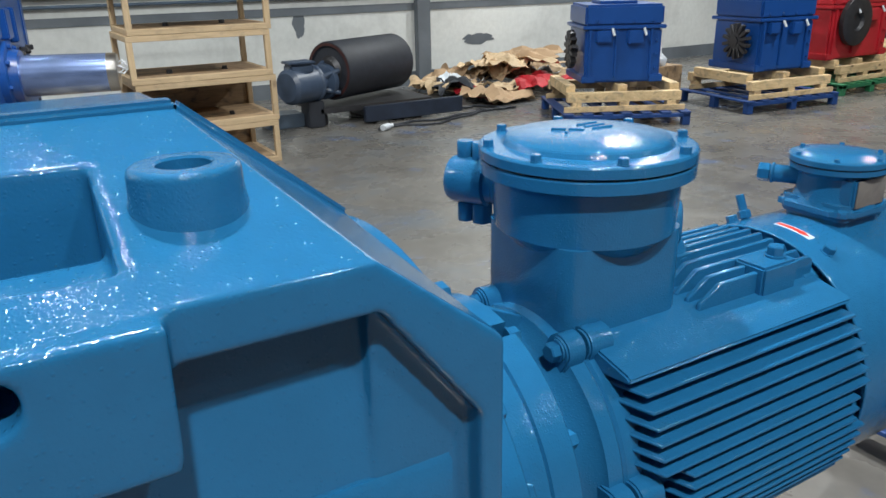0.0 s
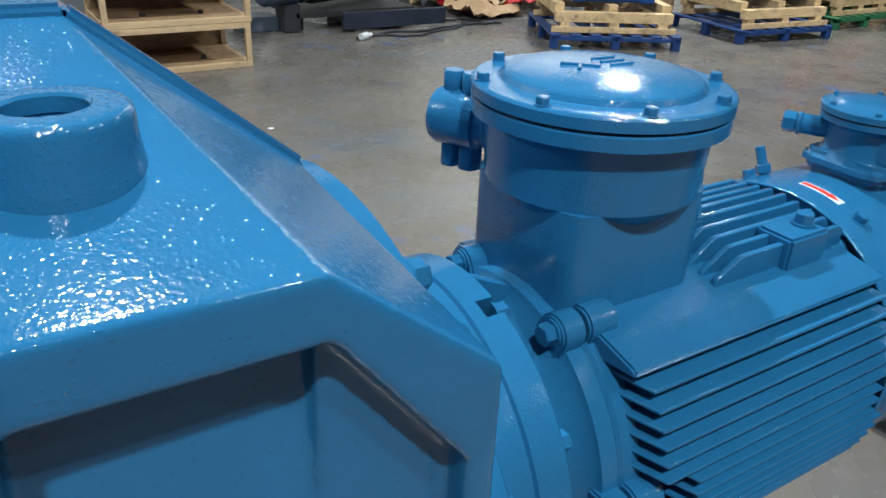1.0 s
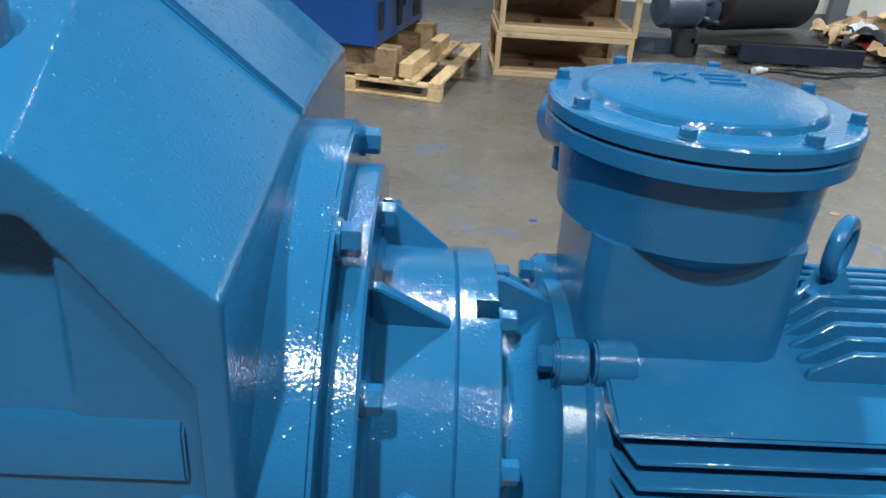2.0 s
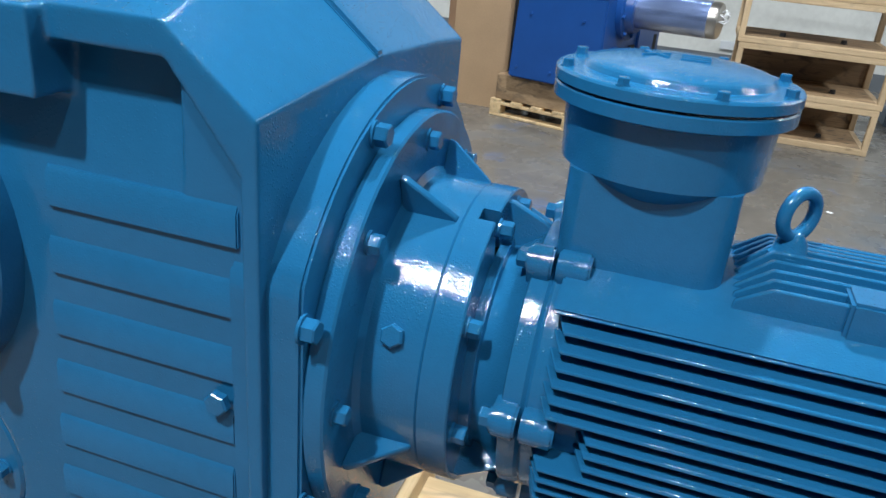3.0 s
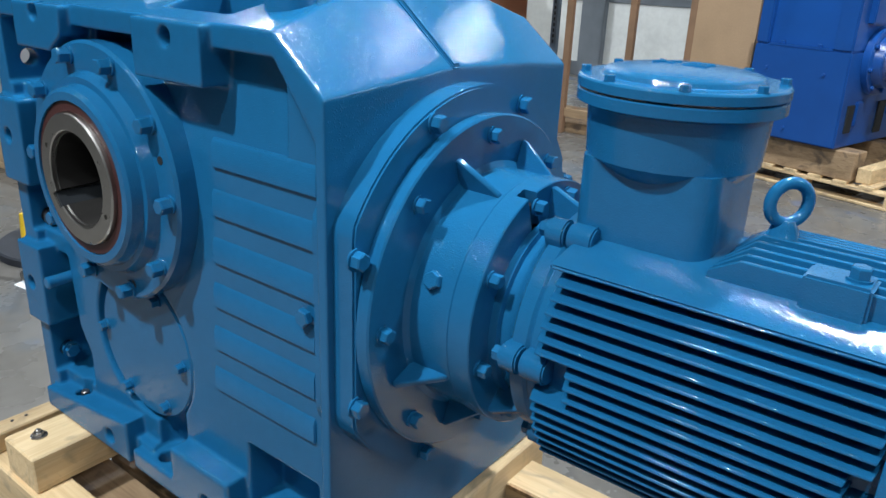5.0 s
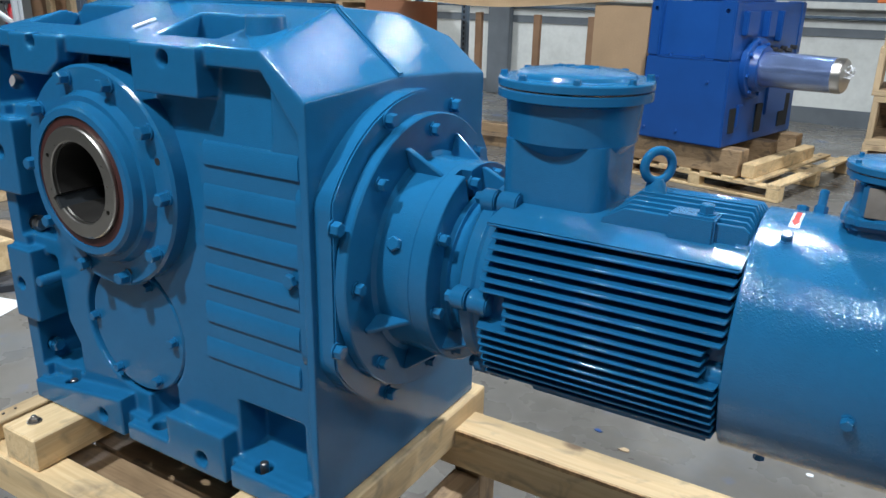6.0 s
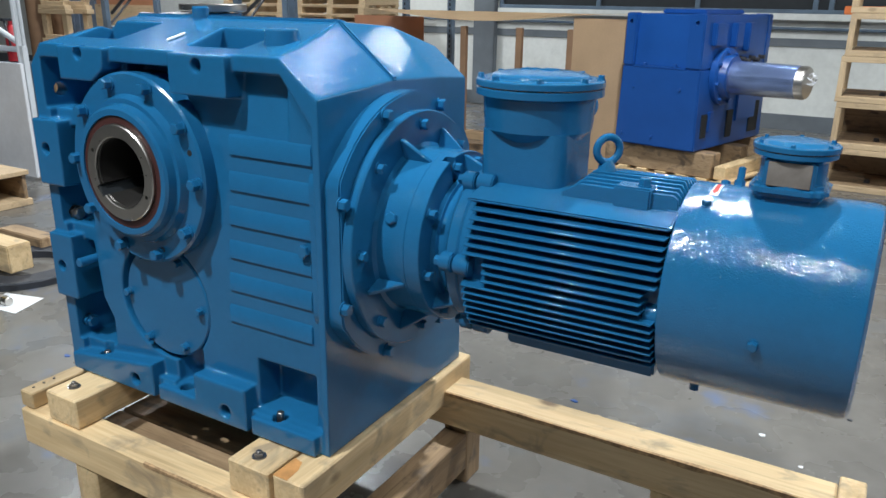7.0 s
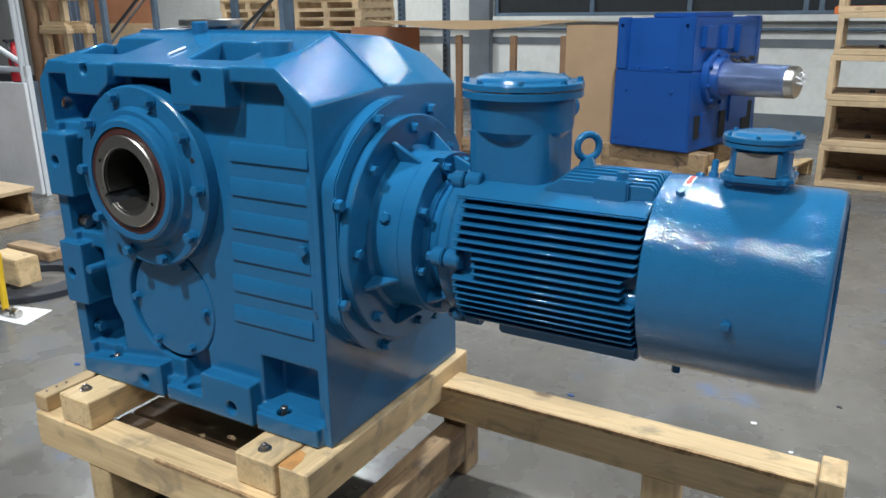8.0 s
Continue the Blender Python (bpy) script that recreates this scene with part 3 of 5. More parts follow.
for a in (90, 45, 270, 315, 225):
    w = bmesh.new()
    prism(w, [(0.198, 0.14), (0.198, 0.213), (0.206, 0.215), (0.268, 0.186), (0.268, 0.14)], -0.006, 0.006, "y", 0.002, 1)
    bmesh.ops.transform(w, matrix=Matrix.Translation((0, AY, AZ)) @ Matrix.Rotation(radians(a - 90), 4, "X"), verts=w.verts)
    part("web", w, paint, shield)
core = bmesh.new()
lathe(core, [(0.30, 0), (0.30, 0.190), (0.775, 0.190), (0.775, 0)], (0, AY, MZ), (1, 0, 0), 64)
frame_part = part("stator_frame", core, paint, motor)


def side_fin(side, z, thick, x0, x1):
    dz = z - MZ
    tip = math.sqrt(0.236 ** 2 - dz * dz)
    root = math.sqrt(max(0.172 ** 2 - dz * dz, 0.02 ** 2)) - 0.012
    bm = bmesh.new()
    prism(bm, [(x0 - 0.022, root), (x0 - 0.012, root + (tip - root) * 0.45), (x0 + 0.004, tip), (x1 - 0.003, tip), (x1 + 0.006, root)], -thick / 2, thick / 2, "z", 0.0016, 1)
    bmesh.ops.transform(bm, matrix=Matrix.Translation((0, AY, z)) @ Matrix.Diagonal((1, side, 1, 1)), verts=bm.verts)
    bmesh.ops.recalc_face_normals(bm, faces=bm.faces)
    return bm


for side in (-1, 1):
    for k in range(16):
        short = 6 <= k <= 8
        part("fin", side_fin(side, MZ + 0.1395 - 0.0188 * k, 0.0052, 0.370 if short else 0.318, 0.738 if short else 0.764), paint, frame_part)
# cast shoulders over the side fins
for side in (-1, 1):
    f = bmesh.new()
    prism(f, [(0.0, MZ + 0.190), (0.060, MZ + 0.188), (0.085, MZ + 0.184), (0.172, MZ + 0.165), (0.177, MZ + 0.160), (0.174, MZ + 0.154), (0.14, MZ + 0.150), (0.0, MZ + 0.12)], 0.303, 0.765, "x", 0.003)
    bmesh.ops.transform(f, matrix=Matrix.Translation((0, AY, 0)) @ Matrix.Diagonal((1, side, 1, 1)), verts=f.verts)
    bmesh.ops.recalc_face_normals(f, faces=f.faces)
    part("shoulder", f, paint, frame_part)
# round bosses of the rear bearing shield
for a in (119, 61, 187, -7):
    v = Vector((0, math.cos(radians(a)), math.sin(radians(a))))
    b = bmesh.new()
    c0 = Vector((0, AY, MZ)) + v * 0.186
    rod(b, c0 + Vector((0.735, 0, 0)), c0 + Vector((0.786, 0, 0)), 0.026, 28, 0.006)
    part("boss", b, paint, frame_part)
# fins along the top
for k in range(9):
    dy = -0.102 + 0.0225 * k
    f = bmesh.new()
    prism(f, [(0.50, MZ + 0.15), (0.760, MZ + 0.15), (0.760, MZ + 0.205), (0.750, MZ + 0.228 - abs(dy) * 0.15), (0.545, MZ + 0.228 - abs(dy) * 0.15), (0.505, MZ + 0.19)], AY + dy - 0.004, AY + dy + 0.004, "y", 0.0015, 1)
    part("fin", f, paint, frame_part)
pd = bmesh.new()
box(pd, 0.625, 0.705, AY - 0.118, AY - 0.062, MZ + 0.14, MZ + 0.222, 0.004)
pad_part = part("terminal_pad", pd, paint, motor)
b = bmesh.new()
hex_head(b, (0.684, AY - 0.09, MZ + 0.222), (0, 0, 1), 0.014, 0.018)
part("bolt", b, paint, pad_part)
# feet bar below
ft = bmesh.new()
box(ft, 0.37, 0.74, AY - 0.07, AY + 0.07, MZ - 0.226, MZ - 0.15, 0.006)
part("lower_rail", ft, paint, motor)

# end shield lugs with bolts
for a in (63, 117, 2, 178, 243, 297):
    lg = bmesh.new()
    ca, sa = math.cos(radians(a)), math.sin(radians(a))
    c = Vector((0, AY + 0.205 * ca, MZ + 0.205 * sa))
    for x0, x1 in ((0.254, 0.286), (0.2915, 0.334)):
        blk = bmesh.new()
        prism(blk, [(-0.0235, -0.03), (0.0235, -0.03)] + [(0.0235 * math.cos(k * math.pi / 10), 0.0235 * math.sin(k * math.pi / 10) - 0.003) for k in range(11)], x0, x1, "x", 0.003, 2)
        bmesh.ops.transform(blk, matrix=Matrix.Translation((0, c.y, c.z)) @ Matrix.Rotation(radians(a) - math.pi / 2, 4, "X"), verts=blk.verts)
        join(lg, blk)
    lug = part("lug", lg, paint, motor)
    b = bmesh.new()
    hex_head(b, c + Vector((0.254, 0, 0)), (-1, 0, 0), 0.014, 0.016)
    part("bolt", b, paint, lug)
for a in (105, 150, 30, 75, 195, 345, 240, 300):
    b = bmesh.new()
    hex_head(b, (0.20, AY + 0.197 * math.cos(radians(a)), AZ + 0.197 * math.sin(radians(a))), (1, 0, 0), 0.013, 0.02)
    part("bolt", b, paint, motor)

# fan cowl
cw = bmesh.new()
lathe(cw, [(0.769, 0.219), (0.767, 0.2205), (0.767, 0.2225), (0.769, 0.2240), (1.115, 0.2230), (1.130, 0.219), (1.137, 0.208), (1.137, 0.20), (1.130, 0.20), (1.126, 0.212), (1.112, 0.2195)], (0, AY, MZ), (1, 0, 0), 128, closed=True)
cowl = part("fan_cowl", cw, paint_cowl, motor)
gr = bmesh.new()
lathe(gr, [(1.128, 0.0), (1.128, 0.215), (1.124, 0.215), (1.124, 0)], (0, AY, MZ), (1, 0, 0), 64)
part("cowl_grille", gr, paint, cowl)
bk = bmesh.new()
lathe(bk, [(0.785, 0.0), (0.785, 0.216), (0.79, 0.216), (0.79, 0)], (0, AY, MZ), (1, 0, 0), 64)
part("bearing_shield", bk, paint, motor)
for x, a in ((0.815, 115), (0.955, 187), (0.815, 65), (0.955, -7), (0.825, 262)):
    b = bmesh.new()
    v = Vector((0, math.cos(radians(a)), math.sin(radians(a))))
    hex_head(b, Vector((x, AY, MZ)) + v * 0.2225, v, 0.011, 0.014)
    part("bolt", b, paint, cowl)

# eye bolt
ey = bmesh.new()
ring = [(0.566 + 0.029 * math.cos(k * math.tau / 28) * math.cos(0.82), 0.34 + 0.029 * math.cos(k * math.tau / 28) * math.sin(0.82), 1.228 + 0.029 * math.sin(k * math.tau / 28)) for k in range(29)]
tube(ey, ring, 0.0090, 12)
lathe(ey, [(1.13, 0.026), (1.176, 0.026), (1.181, 0.021), (1.192, 0.019), (1.204, 0.012)], (0.566, 0.34, 0), (0, 0, 1), 28)
part("eye_bolt", ey, paint, motor)

# main terminal box
TX, TY = 0.386, 0.350
tb = bmesh.new()
lathe(tb, [(1.235, 0.100), (1.262, 0.128), (1.335, 0.133), (1.338, 0.140), (1.341, 0.150), (1.356, 0.150), (1.358, 0.148)], (TX, TY, 0), (0, 0, 1), 96)


def round_square(hx, hy, r, n=8):
    pts = []
    for sx, sy, a0 in ((1, 1, 0), (-1, 1, 90), (-1, -1, 180), (1, -1, 270)):
        pts += [(TX + sx * (hx - r) + r * math.cos(radians(a0 + 90 * k / n)), TY + sy * (hy - r) + r * math.sin(radians(a0 + 90 * k / n))) for k in range(n + 1)]
    return pts


prism(tb, round_square(0.106, 0.104, 0.034), 1.07, 1.262, "z", 0.0)
prism(tb, round_square(0.115, 0.112, 0.038), 1.05, 1.108, "z", 0.006, 2)
tbox = part("terminal_box", tb, paint, motor)
cv = bmesh.new()
lathe(cv, [(1.361, 0.147), (1.362, 0.151), (1.374, 0.151), (1.3765, 0.149), (1.3775, 0.146), (1.3779, 0.1200), (1.3786, 0.1180), (1.3845, 0.1145), (1.3868, 0.1120), (1.3882, 0.1080), (1.3900, 0.1000), (1.3935, 0.075), (1.3960, 0.035), (1.3967, 0.0)], (TX, TY, 0), (0, 0, 1), 96)
part("cover", cv, paint, tbox, smooth=16)
for k in range(8):
    a = math.tau * (k + 0.5) / 8
    b = bmesh.new()
    hex_head(b, (TX + 0.140 * math.cos(a), TY + 0.140 * math.sin(a), 1.3768), (0, 0, 1), 0.0080, 0.0100)
    part("bolt", b, paint, tbox)
# raised bars on the cover
mk = bmesh.new()
for x0, y0, x1, y1 in ((-0.046, 0.022, -0.014, -0.010), (-0.046, -0.010, -0.014, 0.022), (0.0, 0.022, 0.036, 0.022), (0.0, 0.006, 0.036, 0.006), (0.0, -0.010, 0.036, -0.010)):
    d = Vector((x1 - x0, y1 - y0, 0))
    s = Vector((-d.y, d.x, 0)).normalized() * 0.0024
    q = [Vector((TX + x0, TY + y0, 0)) + s, Vector((TX + x1, TY + y1, 0)) + s, Vector((TX + x1, TY + y1, 0)) - s, Vector((TX + x0, TY + y0, 0)) - s]
    prism(mk, [(v.x, v.y) for v in q], 1.3925, 1.3985, "z", 0.001, 1)
part("raised_mark", mk, paint, tbox)
# cable gland behind
gl = bmesh.new()
gd = Vector((-0.50, 0.866, 0)).normalized()
gp = Vector((TX, TY, 1.302)) + gd * 0.11
lathe(gl, [(0, 0.036), (0.022, 0.036), (0.025, 0.033), (0.036, 0.033), (0.039, 0.038), (0.092, 0.038), (0.101, 0.034), (0.106, 0.022), (0.107, 0.0)], gp, gd, 36)
for step_, r_ in ((0.052, 0.0175), (0.080, 0.0150)):
    c = gp + gd * step_
    for z0_, z1_ in ((0.026, 0.060), (-0.066, -0.026)):
        prism(gl, [(c.x + r_ * math.cos(k * math.tau / 6), c.y + r_ * math.sin(k * math.tau / 6)) for k in range(6)], c.z + z0_, c.z + z1_, "z", 0.002, 1)
part("cable_gland", gl, paint, tbox)
# blanked second entry
be = bmesh.new()
gd = Vector((0.32, 0.947, 0)).normalized()
gp = Vector((TX, TY, 1.300)) + gd * 0.11
lathe(be, [(0, 0.040), (0.045, 0.040), (0.050, 0.036), (0.050, 0.030), (0.078, 0.030), (0.084, 0.024), (0.084, 0.0)], gp, gd, 36)
part("blanked_entry", be, paint, tbox)

# small terminal box on the cowl
SX, SY = 0.957, 0.33
sb = bmesh.new()


def cut_square(h, c):
    return [(SX - h + c, SY - h), (SX + h - c, SY - h), (SX + h, SY - h + c), (SX + h, SY + h - c), (SX + h - c, SY + h), (SX - h + c, SY + h), (SX - h, SY + h - c), (SX - h, SY - h + c)]


prism(sb, cut_square(0.060, 0.016), 1.14, 1.19, "z", 0.004, 1)
prism(sb, cut_square(0.074, 0.020), 1.183, 1.212, "z", 0.010, 3)
lathe(sb, [(1.195, 0.074), (1.212, 0.067), (1.222, 0.0635), (1.252, 0.0635), (1.258, 0.068), (1.263, 0.080), (1.272, 0.080)], (SX, SY, 0), (0, 0, 1), 64)
box(sb, SX - 0.048, SX + 0.048, SY - 0.0655, SY - 0.03, 1.204, 1.258, 0.004)
sbox = part("fan_terminal_box", sb, paint, motor)
cv = bmesh.new()
lathe(cv, [(1.275, 0.082), (1.284, 0.082), (1.286, 0.080), (1.287, 0.064), (1.2905, 0.058), (1.2920, 0.052), (1.2935, 0.03), (1.294, 0)], (SX, SY, 0), (0, 0, 1), 72)
part("cover", cv, paint, sbox)
for k in range(6):
    a = math.tau * (k + 0.5) / 6
    b = bmesh.new()
    hex_head(b, (SX + 0.073 * math.cos(a), SY + 0.073 * math.sin(a), 1.2855), (0, 0, 1), 0.0048, 0.006)
    part("bolt", b, paint, sbox)
pt = bmesh.new()
box(pt, SX - 0.040, SX + 0.040, SY - 0.0685, SY - 0.066, 1.207, 1.255, 0.0008)
part("blank_plate", pt, plate_mat, sbox, "worn blank metal plate")
gl = bmesh.new()
gd = Vector((-0.5, 0.866, 0)).normalized()
gp = Vector((SX, SY, 1.240)) + gd * 0.055
rod(gl, gp, gp + gd * 0.052, 0.0165, 20, 0.003)
rod(gl, gp + gd * 0.046, gp + gd * 0.053, 0.019, 20, 0.002)
rod(gl, gp + gd * 0.053, gp + gd * 0.075, 0.0175, 6, 0.003)
part("cable_gland", gl, paint, sbox)
# rotation arrow sticker bent over the cowl
def bent(x0, x1, a0, a1, r, skew=0.0, steps=14):
    bm = bmesh.new()
    rows = []
    for k in range(steps + 1):
        u = k / steps
        a = radians(a0 + (a1 - a0) * u)
        w0, w1 = x0(u) if callable(x0) else x0, x1(u) if callable(x1) else x1
        rows.append([bm.verts.new((x + skew * u, AY + rr * math.cos(a), MZ + rr * math.sin(a))) for x, rr in ((w0, r), (w1, r), (w1, r - 0.0008), (w0, r - 0.0008))])
    for p_, q_ in zip(rows, rows[1:]):
        for k in range(4):
            bm.faces.new((p_[k], p_[k - 1], q_[k - 1], q_[k]))
    bm.faces.new(rows[0]), bm.faces.new(rows[-1][::-1])
    bmesh.ops.recalc_face_normals(bm, faces=bm.faces)
    return bm


stick = part("arrow_sticker", bent(0.811, 0.828, 88, 106, 0.2242), sticker_mat, cowl, "white sticker with a red arrow")
part("arrow", bent(lambda u: 0.8195 - (0.0044 if u < 0.72 else 0.027 * (1.0 - u)), lambda u: 0.8195 + (0.0044 if u < 0.72 else 0.027 * (1.0 - u)), 88.5, 104.5, 0.2249, 0, 20), red_mark, stick, "red arrow print")
nip = bmesh.new()
nv = Vector((0, math.cos(radians(66)), math.sin(radians(66))))
rod(nip, Vector((0.845, AY, MZ)) + nv * 0.22, Vector((0.845, AY, MZ)) + nv * 0.27, 0.008, 14, 0.002)
rod(nip, Vector((0.845, AY, MZ)) + nv * 0.225, Vector((0.845, AY, MZ)) + nv * 0.24, 0.012, 6, 0.001)
part("grease_nipple", nip, paint, cowl)

# ---- timber skid ----
skid = thing("timber_skid", (0, 0.3, 0), "raw pine timber skid carrying the gear motor", "skid")


def timber(name, x0, x1, y0, y1, z0, z1, mat_=pine, parent=skid, bevel=0.004, label=""):
    return part(name, box(bmesh.new(), x0, x1, y0, y1, z0, z1, bevel, 1), mat_, parent, label)


timber("sill_beam", -0.078, 0.022, -0.132, 0.735, 0.296, 0.4085)
sill = timber("sill_beam", -0.955, -0.815, -0.163, 0.735, 0.313, 0.4085)


def nut(x, y, z, parent):
    b = bmesh.new()
    lathe(b, [(0, 0.019), (0.003, 0.019)], (x, y, z), (0, 0, 1), 24)
    hex_head(b, (x, y, z + 0.003), (0, 0, 1), 0.0135, 0.010, False, 0.004)
    part("bolt", b, zinc, parent, "bare zinc nut and washer")


nut(-0.90, -0.105, 0.4085, sill)
blk = timber("bolt_block", -0.228, -0.090, -0.137, 0.02, 0.313, 0.408)
nut(-0.162, -0.088, 0.408, blk)
timber("front_beam", -1.09, -0.090, -0.172, -0.078, 0.192, 0.312)
timber("lath", -1.10, -1.04, -0.160, 0.6, 0.313, 0.368)
for k in range(3):
    n_ = bmesh.new()
    rod(n_, (-1.075, -0.13 + 0.035 * k, 0.367), (-1.075, -0.13 + 0.035 * k, 0.3705), 0.004, 10)
    part("nail", n_, dark_steel, skid, "dark nail head")
timber("lower_runner", -0.853, -0.755, -0.168, 0.72, 0.0, 0.191)
timber("lower_runner", 0.000, 0.086, -0.20, 0.600, 0.06, 0.191, old_wood, label="stained old timber runner")
# old boards, lengthened and multiplied so their dark colour stands for the shaded floor
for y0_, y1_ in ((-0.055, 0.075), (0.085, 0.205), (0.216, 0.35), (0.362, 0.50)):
    timber("inner_board", -0.95, -0.12, y0_, y1_, 0.192, 0.226, old_wood, label="dark old board between the sills, extended in place of floor shade")
timber("long_beam", -1.0, 1.156, 0.560, 0.682, 0.229, 0.348)
timber("end_post", 1.158, 1.222, 0.565, 0.705, 0.0, 0.360)
timber("foot_block", 0.70, 0.80, 0.565, 0.68, 0.0, 0.228)
timber("foot_block", 0.000, 0.086, 0.602, 0.70, 0.0, 0.228, old_wood)
timber("foot_block", -1.0, -0.90, 0.57, 0.68, 0.0, 0.228, old_wood)


def bark(x0, x1, y, z, parent, deep=0.012, seed=1.0):
    """An uneven strip of bark left along the front top edge of a beam."""
    bm = bmesh.new()
    rows = []
    n_ = max(6, int((x1 - x0) / 0.03))
    for k in range(n_ + 1):
        x = x0 + (x1 - x0) * k / n_
        a = deep * (0.5 + 0.5 * abs(noise.noise(Vector((x * 9, seed, 0)))) + 0.6 * noise.noise(Vector((x * 3, seed, 5))))
        b = deep * (0.9 + 0.9 * noise.noise(Vector((x * 7, seed, 9))))
        rows.append([bm.verts.new(v) for v in ((x, y - 0.0015, z - max(0.004, b) * 1.3), (x, y - 0.0025, z + 0.0005), (x, y + max(0.003, a), z + 0.0015), (x, y + 0.004, z - 0.004))])
    for p_, q_ in zip(rows, rows[1:]):
        for k in range(4):
            bm.faces.new((p_[k], p_[k - 1], q_[k - 1], q_[k]))
    bm.faces.new(rows[0]), bm.faces.new(rows[-1][::-1])
    bmesh.ops.recalc_face_normals(bm, faces=bm.faces)
    return part("bark_edge", bm, bark_mat, parent, "strip of brown bark")


bark(0.03, 1.15, 0.560, 0.348, skid, 0.010, 2.0)
bark(-0.52, -0.095, -0.172, 0.312, skid, 0.009, 6.0)
patch = bmesh.new()
prism(patch, [(-0.077, -0.131), (-0.030, -0.131), (-0.034, -0.085), (-0.048, -0.052), (-0.077, -0.045)], 0.4083, 0.4091, "z", 0)
part("stained_patch", patch, sap_stain, skid, "orange sap stain on the sill end")
dr = bmesh.new()
dv = Vector((0, math.cos(radians(256)), math.sin(radians(256))))
rod(dr, Vector((0.83, AY, MZ)) + dv * 0.218, Vector((0.83, AY, MZ)) + dv * 0.242, 0.010, 6, 0.001)
part("drain_plug", dr, paint, cowl)
# ---- blue gearbox on a pallet behind ----
bg = thing("large_gearbox", (-0.55, 5.8, 0.345), "royal blue industrial gearbox with a bare steel shaft", "gearbox")
part("lower_housing", prism(bmesh.new(), [(-0.925, 0.356), (-0.16, 0.356), (-0.178, 1.03), (-0.903, 1.03)], 5.21, 6.56, "y", 0.010), royal, bg)
part("upper_housing", prism(bmesh.new(), [(5.245, 1.03), (6.54, 1.03), (6.52, 1.465), (5.275, 1.465)], -0.895, -0.185, "x", 0.010), royal, bg)
for x0, x1 in ((-0.905, -0.805), (-0.315, -0.178)):
    for y0, y1 in ((5.212, 5.30), (6.46, 6.555)):
        lug = bmesh.new()
        box(lug, x0, x1, y0, y1, 1.031, 1.472, 0.010)
        hx = (x0 + x1) / 2
        part("corner_post", carve(lug, [("DIFFERENCE", rod(bmesh.new(), (hx, y0 - 0.1, 1.40), (hx, y0 + 0.03, 1.40), 0.018, 20))]), royal, bg)
part("inspection_cover", box(bmesh.new(), -0.70, -0.30, 5.45, 6.2, 1.46, 1.505, 0.012), royal, bg)
m = bmesh.new()
box(m, -0.803, -0.317, 5.214, 5.25, 1.022, 1.038, 0.003)
part("joint_flange", m, royal, bg)
for x in (-0.70, -0.42):
    b = bmesh.new()
    hex_head(b, (x, 5.232, 1.038), (0, 0, 1), 0.018, 0.024)
    part("bolt", b, royal, bg)
for x, z in ((-0.78, 0.86), (-0.34, 0.86), (-0.56, 0.44), (-0.86, 0.44)):
    b = bmesh.new()
    hex_head(b, (x, 5.212, z), (0, -1, 0), 0.014, 0.014)
    part("bolt", b, royal, bg)
for y0, y1, z0, z1 in ((5.30, 5.40, 0.46, 0.66), (5.78, 5.90, 0.42, 0.66), (6.25, 6.45, 0.42, 0.70)):
    part("pocket", box(bmesh.new(), -0.20, -0.155, y0, y1, z0, z1, 0.004), black_gap, bg, "dark pocket in the foot")
m = bmesh.new()
lathe(m, [(0, 0.24), (0.05, 0.24), (0.055, 0.23), (0.055, 0.19), (0.11, 0.175), (0.11, 0.10)], (-0.18, 5.62, 0.960), (1, 0, 0), 48)
part("shaft_cover", m, royal, bg)
for k in range(8):
    a = math.tau * (k + 0.3) / 8
    b = bmesh.new()
    hex_head(b, (-0.125, 5.62 + 0.212 * math.cos(a), 0.960 + 0.212 * math.sin(a)), (1, 0, 0), 0.018, 0.02)
    part("bolt", b, royal, bg)
m = bmesh.new()
lathe(m, [(0, 0.132), (0.60, 0.132), (0.618, 0.122), (0.620, 0)], (-0.08, 5.62, 0.960), (1, 0, 0), 48)
shaft_bg = part("shaft", m, steel, bg, "bare steel output shaft wrapped in film")
m = bmesh.new()
lathe(m, [(0, 0.132), (0, 0.139), (0.34, 0.136), (0.55, 0.1325), (0.55, 0.132)], (-0.08, 5.62, 0.960), (1, 0, 0), 48, closed=True)
part("film", m, film_mat, shaft_bg, "blue tinted protective film")
m = bmesh.new()
for k in range(5):
    a = k * 1.3
    tube(m, [(0.54, 5.62 + 0.04 * math.cos(a), 0.985 + 0.04 * math.sin(a)), (0.57, 5.62 + 0.06 * math.cos(a + 0.6), 0.995 + 0.05 * math.sin(a + 0.6)), (0.59, 5.62 + 0.03 * math.cos(a + 1.4), 0.995 + 0.03 * math.sin(a + 1.4))], 0.006, 6)
part("film_end", m, sheet_clear, shaft_bg, "crumpled clear film end")
for y0, y1, z0, z1, d in ((5.36, 5.56, 1.22, 1.40, 0.04), (5.72, 5.86, 1.20, 1.40, 0.05), (5.98, 6.10, 1.16, 1.40, 0.05), (5.95, 6.35, 0.55, 0.92, 0.03), (5.42, 5.52, 0.50, 0.68, 0.03)):
    m = bmesh.new()
    box(m, -0.21, -0.18 + d, y0, y1, z0, z1, 0.008)
    part("cover", m, royal, bg)
for k in range(6):
    b = bmesh.new()
    hex_head(b, (-0.16, 5.80 + 0.1 * k, 1.08 + 0.02 * (k % 2)), (1, 0, 0), 0.02, 0.05)
    part("bolt", b, dark_steel, bg)


